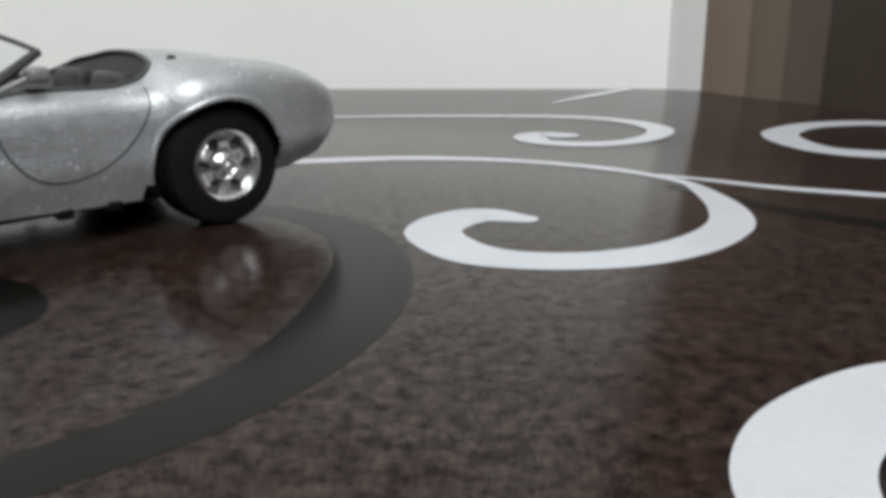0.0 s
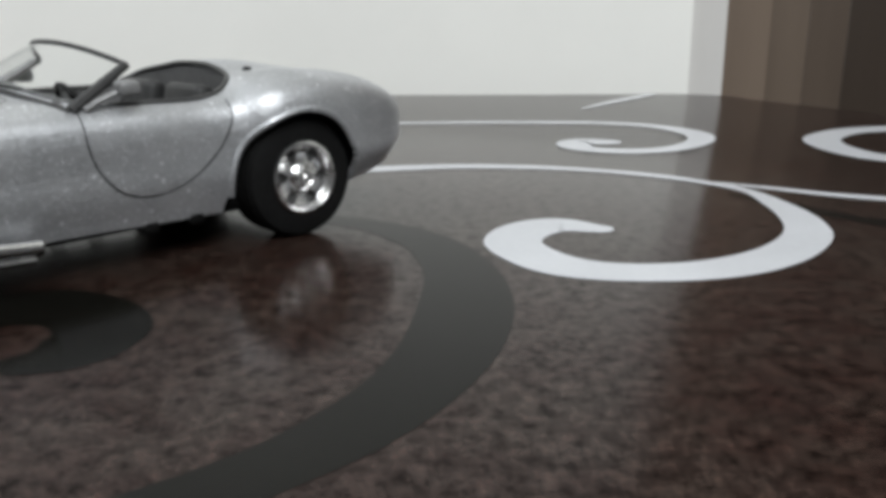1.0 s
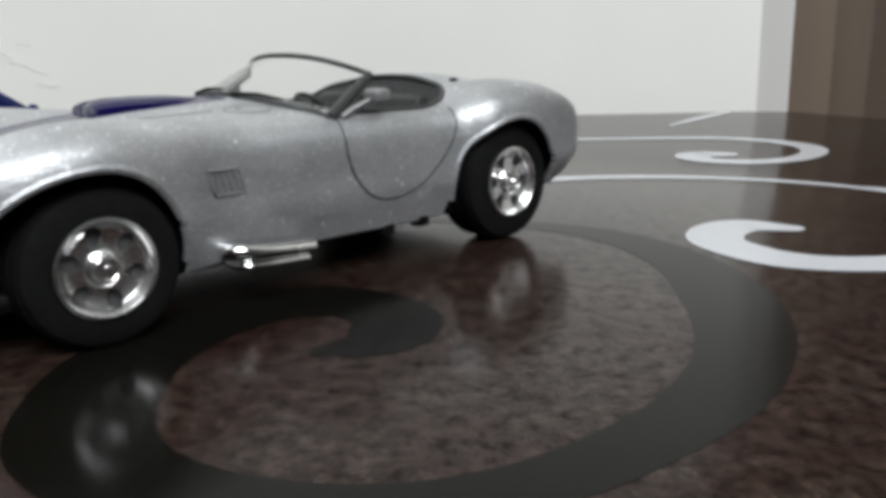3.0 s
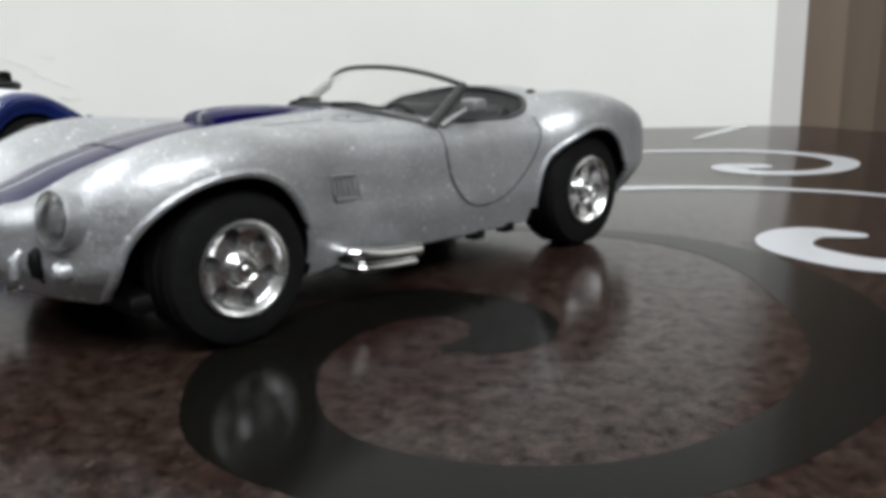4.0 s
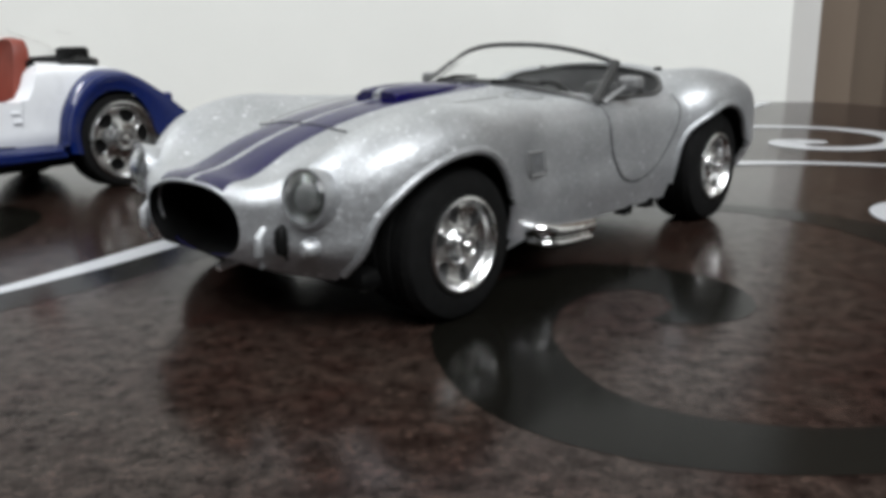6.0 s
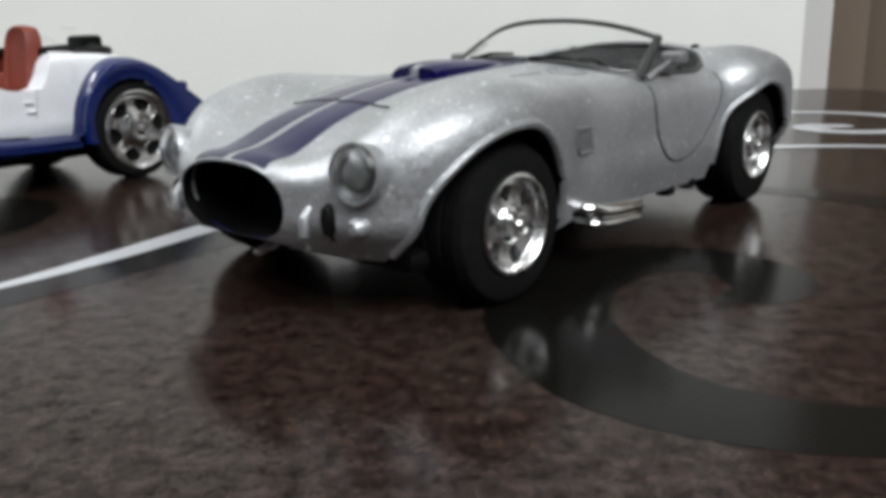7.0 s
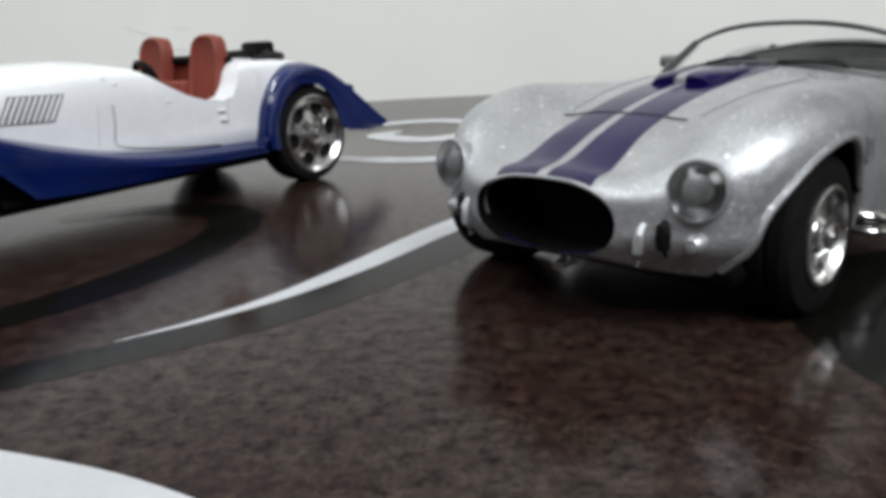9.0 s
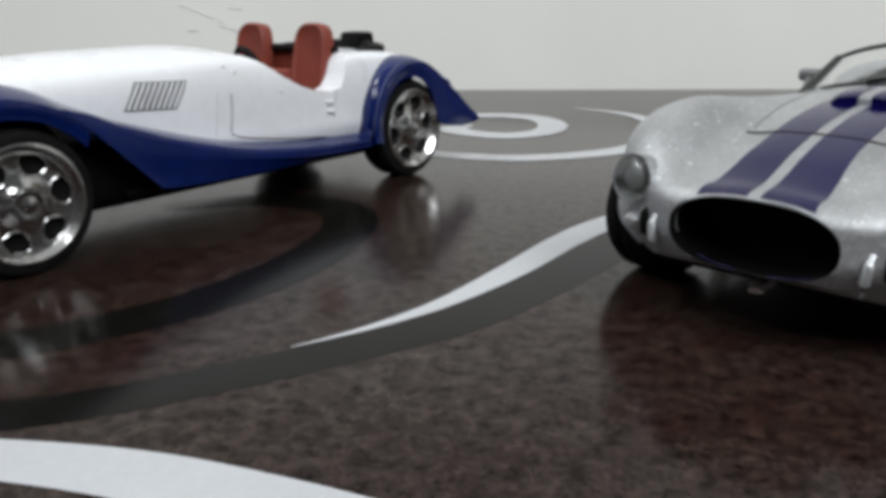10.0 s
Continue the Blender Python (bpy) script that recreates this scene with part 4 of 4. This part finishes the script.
def ring_bm(R, r):
    bm = bmesh.new()
    tube(bm, [(R * math.cos(a), R * math.sin(a), 0) for a in np.linspace(0, 2 * math.pi, 25)[:-1]], r, 6, closed=True)
    for a in (0.5, 2.6, 4.7):
        tube(bm, [(0, 0, 0), (R * math.cos(a), R * math.sin(a), 0)], r * 0.8, 6)
    return bm


silver_roadster()


# ---- the white and blue vintage roadster ----
MORGAN = Shell([
    (-6.60, 0.90, 1.20, 1.05, 1.60, 0.85, 2.05, 0.45, 2.12, 2.14),
    (-6.10, 1.25, 1.00, 1.45, 1.60, 1.20, 2.40, 0.65, 2.50, 2.52),
    (-5.40, 1.60, 0.95, 1.90, 1.65, 1.72, 2.72, 0.80, 2.82, 2.85),
    (-4.60, 1.80, 0.92, 2.10, 1.70, 1.94, 2.86, 0.95, 2.96, 3.00),
    (-3.60, 1.85, 0.90, 2.10, 1.70, 1.96, 2.90, 1.00, 3.00, 3.04),
    (-2.40, 1.82, 0.90, 2.02, 1.70, 1.84, 2.90, 1.00, 3.02, 3.06),
    (-1.00, 1.75, 0.90, 1.92, 1.70, 1.74, 2.92, 1.00, 3.08, 3.12),
    (0.20, 1.65, 0.92, 1.84, 1.75, 1.66, 2.98, 0.95, 3.20, 3.26),
    (1.50, 1.50, 0.95, 1.68, 1.80, 1.50, 2.94, 0.85, 3.20, 3.27),
    (3.00, 1.32, 1.00, 1.46, 1.85, 1.28, 2.88, 0.72, 3.16, 3.24),
    (4.60, 1.10, 1.05, 1.22, 1.90, 1.05, 2.80, 0.58, 3.05, 3.12),
    (6.10, 0.85, 1.10, 0.95, 1.90, 0.80, 2.62, 0.45, 2.86, 2.92),
    (6.45, 0.70, 1.25, 0.80, 1.90, 0.65, 2.45, 0.35, 2.66, 2.70),
])
HALF = 2.42  # outer face of its wheels


def cockpit_plug():
    """The cut that leaves the low-swept doors: a side profile drawn across the car."""
    prof = [(-0.10, 3.5), (-0.28, 3.18), (-0.55, 3.06), (-0.85, 2.86), (-1.2, 2.62), (-1.6, 2.40), (-2.0, 2.26), (-2.45, 2.20), (-2.74, 2.27), (-2.90, 2.55), (-3.00, 2.80), (-3.18, 2.98), (-3.3, 3.5)]
    bm, rings = bmesh.new(), []
    for v in (-2.6, 2.6):
        rings.append([bm.verts.new((u, v, z)) for u, z in prof])
    n = len(prof)
    for i in range(n):
        j = (i + 1) % n
        bm.faces.new((rings[0][i], rings[0][j], rings[1][j], rings[1][i]))
    bm.faces.new(rings[0][::-1]), bm.faces.new(rings[1])
    return bm


def wing(rows, inner, thick, crown):
    """A mudguard: rows of u, height, outer half width; curved down towards its outer edge."""
    p = spline(rows, 60)
    bm = bmesh.new()

    def fn(a, b):
        k = a * 59
        i = min(int(k), 58)
        u, z, w = p[i] + (p[i + 1] - p[i]) * (k - i)
        du, dz = p[i + 1][0] - p[i][0], p[i + 1][1] - p[i][1]
        d = math.hypot(du, dz)
        nu, nz = dz / d, -du / d
        if nz < 0 and abs(nz) > 0.02:
            nu, nz = -nu, -nz
        v = inner + (w - inner) * (1 - (1 - b) ** 1.0)
        drop = crown * (max(0.0, b - 0.35) / 0.65) ** 2.4
        return Vector((u - nu * drop, v, z - nz * drop)), (nu, 0, nz)

    return sheet(bm, fn, 59, 10, thick)


def skirt(top, low, v, thick, tuck=0.0):
    """A side plate between two (u, z) lines."""
    a, b = spline(top, 50), spline(low, 50)

    def fn(s, t):
        i = int(round(s * 49))
        q = a[i] + (b[i] - a[i]) * t
        return Vector((q[0], v + 0.05 * math.sin(math.pi * min(1.0, t + 0.15)) - tuck * min(1.0, 3.0 * s) * max(0.0, t - 0.25) ** 1.7, q[1])), (0, 1, 0)

    return sheet(bmesh.new(), fn, 49, 6, thick)


def white_roadster():
    lx, ly = 0.7953, -0.6063
    car = thing("toy_car", "white toy vintage roadster with royal blue wings and red seats", "toy car", pose((-19.075 - lx * HALF) * CM, (15.51 - ly * HALF) * CM, TOP, 0, 0, -127.32))
    S = MORGAN
    body = part("body", S.mesh(100), [WHITE], car, "glossy white shell with low-cut sides")
    cuts = [cutter(oval(-3.28, 0.0, 1.52, 1.3, 4.2, 3.4), RED), cutter(cockpit_plug(), WHITE)]
    for s in (1, -1):
        cuts.append(cutter(drum(-4.70, 1.17, 1.32, 1.35, s * 1.25, s * 3.2), BLACK))
        cuts.append(cutter(drum(4.577, 1.17, 1.40, 1.40, s * 0.75, s * 3.2), BLACK))
    bpy.context.view_layer.update()
    for c in cuts:
        c.parent = car
    carve(body, cuts)
    # blue wings, running boards and rear mudguards
    front = [(6.35, 1.35, 2.30), (6.15, 2.05, 2.40), (5.6, 2.70, 2.48), (4.85, 2.96, 2.50), (4.1, 2.84, 2.52), (3.4, 2.50, 2.54), (2.75, 2.22, 2.55), (2.0, 1.97, 2.55), (1.2, 1.73, 2.55), (0.4, 1.53, 2.55), (-0.6, 1.38, 2.55), (-1.7, 1.28, 2.54), (-3.2, 1.24, 2.50)]
    low = [(2.25, 0.99), (2.15, 0.97), (2.0, 0.95), (1.2, 0.90), (0.4, 0.88), (-0.6, 0.88), (-1.7, 0.90), (-3.1, 0.94)]
    top = [(3.85, 2.52), (3.4, 2.38), (2.9, 2.14), (2.48, 2.00), (2.0, 1.83), (1.2, 1.61), (0.4, 1.42), (-0.6, 1.28), (-1.7, 1.19), (-3.1, 1.15)]
    mirrored(lambda: wing(front, 0.95, 0.07, 0.22), "front_wing", BLUE, car, "sweeping royal blue wing and running board")
    mirrored(lambda: skirt(top, low, 2.505, 0.10, 0.15), "running_board_skirt", BLUE, car)
    arch_top = [(5.95, 2.02), (5.4, 2.55), (4.85, 2.76), (4.2, 2.66), (3.7, 2.42), (3.42, 2.28)]
    arch_low = [(5.85, 1.75), (5.4, 2.25), (4.85, 2.44), (4.2, 2.36), (3.74, 2.10), (3.50, 1.88)]
    mirrored(lambda: skirt(arch_top, arch_low, 2.46, 0.08), "front_arch_flange", BLUE, car)
    rear = [(-3.30, 0.98, 2.44), (-3.30, 1.45, 2.50), (-3.46, 2.00, 2.54), (-3.78, 2.48, 2.56), (-4.22, 2.79, 2.57), (-4.7, 2.86, 2.57), (-5.2, 2.76, 2.55), (-5.8, 2.42, 2.52), (-6.4, 1.98, 2.48), (-7.0, 1.50, 2.42), (-7.5, 1.12, 2.34)]
    mirrored(lambda: wing(rear, 1.80, 0.07, 0.16), "rear_mudguard", BLUE, car, "rounded royal blue rear mudguard")
    r_top = [(-3.30, 1.0), (-3.31, 1.45), (-3.48, 1.96), (-3.80, 2.40), (-4.22, 2.69), (-4.7, 2.76), (-5.2, 2.66), (-5.8, 2.32), (-6.4, 1.88), (-7.0, 1.42), (-7.45, 1.10)]
    r_low = [(-3.60, 0.95), (-3.58, 1.45), (-3.74, 1.85), (-4.02, 2.16), (-4.37, 2.34), (-4.7, 2.37), (-5.05, 2.29), (-5.36, 2.02), (-5.58, 1.62), (-5.72, 1.2), (-6.7, 0.98)]
    mirrored(lambda: skirt(r_top, r_low, 2.50, 0.08), "rear_arch_flange", BLUE, car)
    part("chassis", boxed((-5.8, -1.7, 0.62), (5.9, 1.7, 0.98), 0.1), BLACK, car, "black plastic floor pan")
    # black block added to stand in for the shade under the front wing
    mirrored(lambda: boxed((1.70, 1.0, 0.80), (3.40, 1.80, 1.80), 0.05), "underwing_shade_block", BLACK, car)
    mirrored(lambda: boxed((-2.8, 1.0, 0.80), (2.6, 1.95, 0.95), 0.04), "board_underside", BLACK, car)
    for u in (-4.577, 4.577):
        part("axle", tube(bmesh.new(), [(u, -2.1, 1.15), (u, 2.1, 1.15)], 0.1, 10), BLACK, car)
        for s in (1, -1):
            toy_wheel(car, u if u > 0 else u - 0.19, s * HALF, 1.15, 1.15, 0.80, 0.93, 40, 0.13, "thin black tyre on a bright spoked rim")
    # louvred vents in the bonnet's sides
    def louvre_plate():
        return sheet(bmesh.new(), lambda a, b: (S.side(1.98 + 0.28 * b - 1.00 * a, 2.74 - 0.04 * a - 0.50 * b, 0.008), (0, 1, 0)), 10, 5, 0.02)

    mirrored(louvre_plate, "louvre_plate", VENT, car, "grey louvre panel")
    for k in range(9):
        u = 2.08 - 0.108 * k
        mirrored(lambda: tube(bmesh.new(), [S.side(u - 0.16, 2.71 - 0.004 * k, 0.03), S.side(u + 0.11, 2.26 - 0.004 * k, 0.03)], 0.021, 6), "louvre", WHITE if k < 2 else plain_silver, car)
    # door skin with its gap, hinges and studs
    edge = spline([(0.12, 2.92), (0.10, 2.45), (0.12, 1.95), (0.16, 1.62), (0.0, 1.53), (-0.6, 1.42), (-1.4, 1.32), (-2.3, 1.24)], 46)
    mirrored(lambda: tube(bmesh.new(), [S.side(u, z, 0.0) for u, z in edge[7:23]], 0.012, 6), "door_gap", plain_grey, car)
    mirrored(lambda: tube(bmesh.new(), [S.side(u, z, 0.002) for u, z in edge[22:]], 0.016, 6), "door_gap", plain_grey, car, "fine grey gap under the door")
    mirrored(lambda: tube(bmesh.new(), [S.side(-2.42, 1.25, 0.0), S.side(-2.52, 1.7, 0.0), S.side(-2.6, 2.25, 0.0)], 0.013, 6), "door_gap", plain_silver, car)
    mirrored(lambda: tube(bmesh.new(), [S.side(0.42, 3.0, 0.0), S.side(0.40, 2.4, 0.0), S.side(0.50, 1.6, 0.0)], 0.010, 6), "bonnet_gap", plain_silver, car)
    for u, z in ((-2.37, 1.98), (-2.40, 1.78)):
        mirrored(lambda: tube(bmesh.new(), [S.side(u - 0.09, z, 0.03), S.side(u + 0.09, z + 0.01, 0.02)], 0.038, 8), "hinge", WHITE, car)
    for u, z in ((-1.12, 2.33), (-0.05, 2.78), (0.15, 2.90)):
        mirrored(lambda: lathe_side(S.side(u, z), 0.045, 0.035), "stud", WHITE, car)
    # seats and the folded hood
    for v in (0.95, -1.06):
        seat = part("seat", boxed((-2.75, v - 0.50, 1.5), (-1.35, v + 0.50, 2.05), 0.16, 3), RED, car, "red-brown bucket seat with a rounded backrest")
        part("backrest", backrest(), RED, seat, m=pose(-2.84 * CM, v * CM, 1.9 * CM, 0, -10, 0))
    part("centre_cushion", boxed((-2.98, -0.55, 1.5), (-2.55, 0.45, 2.60), 0.10, 2), RED, car)
    part("cabin_floor", boxed((-3.05, -1.45, 1.32), (-0.1, 1.45, 1.46), 0.05), RED, car)
    part("dashboard", boxed((-0.32, -1.5, 2.3), (-0.05, 1.5, 3.05), 0.12), BLACK, car)
    part("steering_wheel", ring_bm(0.29, 0.085), BLACK, car, m=pose(-2.30 * CM, -0.50 * CM, 2.80 * CM, 0, -65, 0))
    rag = bmesh.new()
    tube(rag, spline([(-4.0, 1.45, 2.94), (-4.6, 1.48, 2.98), (-5.1, 1.0, 3.00), (-5.25, 0, 3.00), (-5.1, -1.0, 2.98), (-4.6, -1.48, 2.98), (-4.0, -1.45, 2.94)], 30).tolist(), 0.17, 8, flat=0.75)
    tube(rag, spline([(-4.4, 1.3, 3.02), (-4.85, 0.9, 3.12), (-5.0, 0, 3.10), (-4.85, -0.9, 3.06), (-4.4, -1.3, 3.02)], 24).tolist(), 0.14, 8, flat=0.7)
    box(rag, (-5.1, 0.35, 2.98), (-4.5, 1.0, 3.38), 0.1, 2)
    part("folded_hood", rag, BLACK, car, "folded black soft top")
    part("cross_bar", tube(bmesh.new(), [(-3.2, -1.5, 3.02), (-3.25, 0, 3.06), (-3.2, 1.5, 3.02)], 0.10, 8), BLACK, car)
    mirrored(lambda: lathe_side(Vector((-6.35, 2.2, 2.08)), 0.12, 0.12), "tail_lamp", BLUE, car)
    mirrored(lambda: lathe_at(Vector((6.3, 1.45, 2.35)), 0.34, 0.14, "x"), "headlight", CHROME, car, "round bright headlight")
    part("radiator_grille", boxed((6.40, -0.62, 1.2), (6.55, 0.62, 2.6), 0.1), CHROME, car)
    return car


def lathe_side(p, r, h):
    bm = lathe(bmesh.new(), [(0, h), (r * 0.6, h * 0.9), (r * 0.92, h * 0.55), (r, 0), (r, -h * 0.6), (0, -h * 0.6)], 18, "y")
    bmesh.ops.transform(bm, matrix=Matrix.Translation(p), verts=bm.verts)
    return bm


def backrest():
    """A seat back with rounded shoulders and a raised edge."""
    bm, rings = bmesh.new(), []
    outline = spline([(0.48, 0.0), (0.50, 0.6), (0.49, 1.1), (0.45, 1.5), (0.30, 1.70), (0.0, 1.74), (-0.30, 1.70), (-0.45, 1.5), (-0.49, 1.1), (-0.50, 0.6), (-0.48, 0.0)], 28)
    for x, k in ((-0.20, 0.90), (-0.14, 1.0), (0.10, 1.0), (0.18, 0.93), (0.12, 0.80)):
        rings.append([bm.verts.new((x, v * k, 0.85 + (z - 0.85) * k)) for v, z in outline])
    for a, b in zip(rings, rings[1:]):
        for i in range(len(a)):
            j = (i + 1) % len(a)
            bm.faces.new((a[i], a[j], b[j], b[i]))
    bm.faces.new(rings[0][::-1]), bm.faces.new(rings[-1])
    return bm


plain_grey = plain("grey_panel_line", (0.085, 0.09, 0.10), 0.5, 0, 0.1, 700, 0)
plain_silver = plain("silver_louvre_paint", (0.62, 0.63, 0.66), 0.35, 0.4, 0.1, 700, 0.05)
white_roadster()
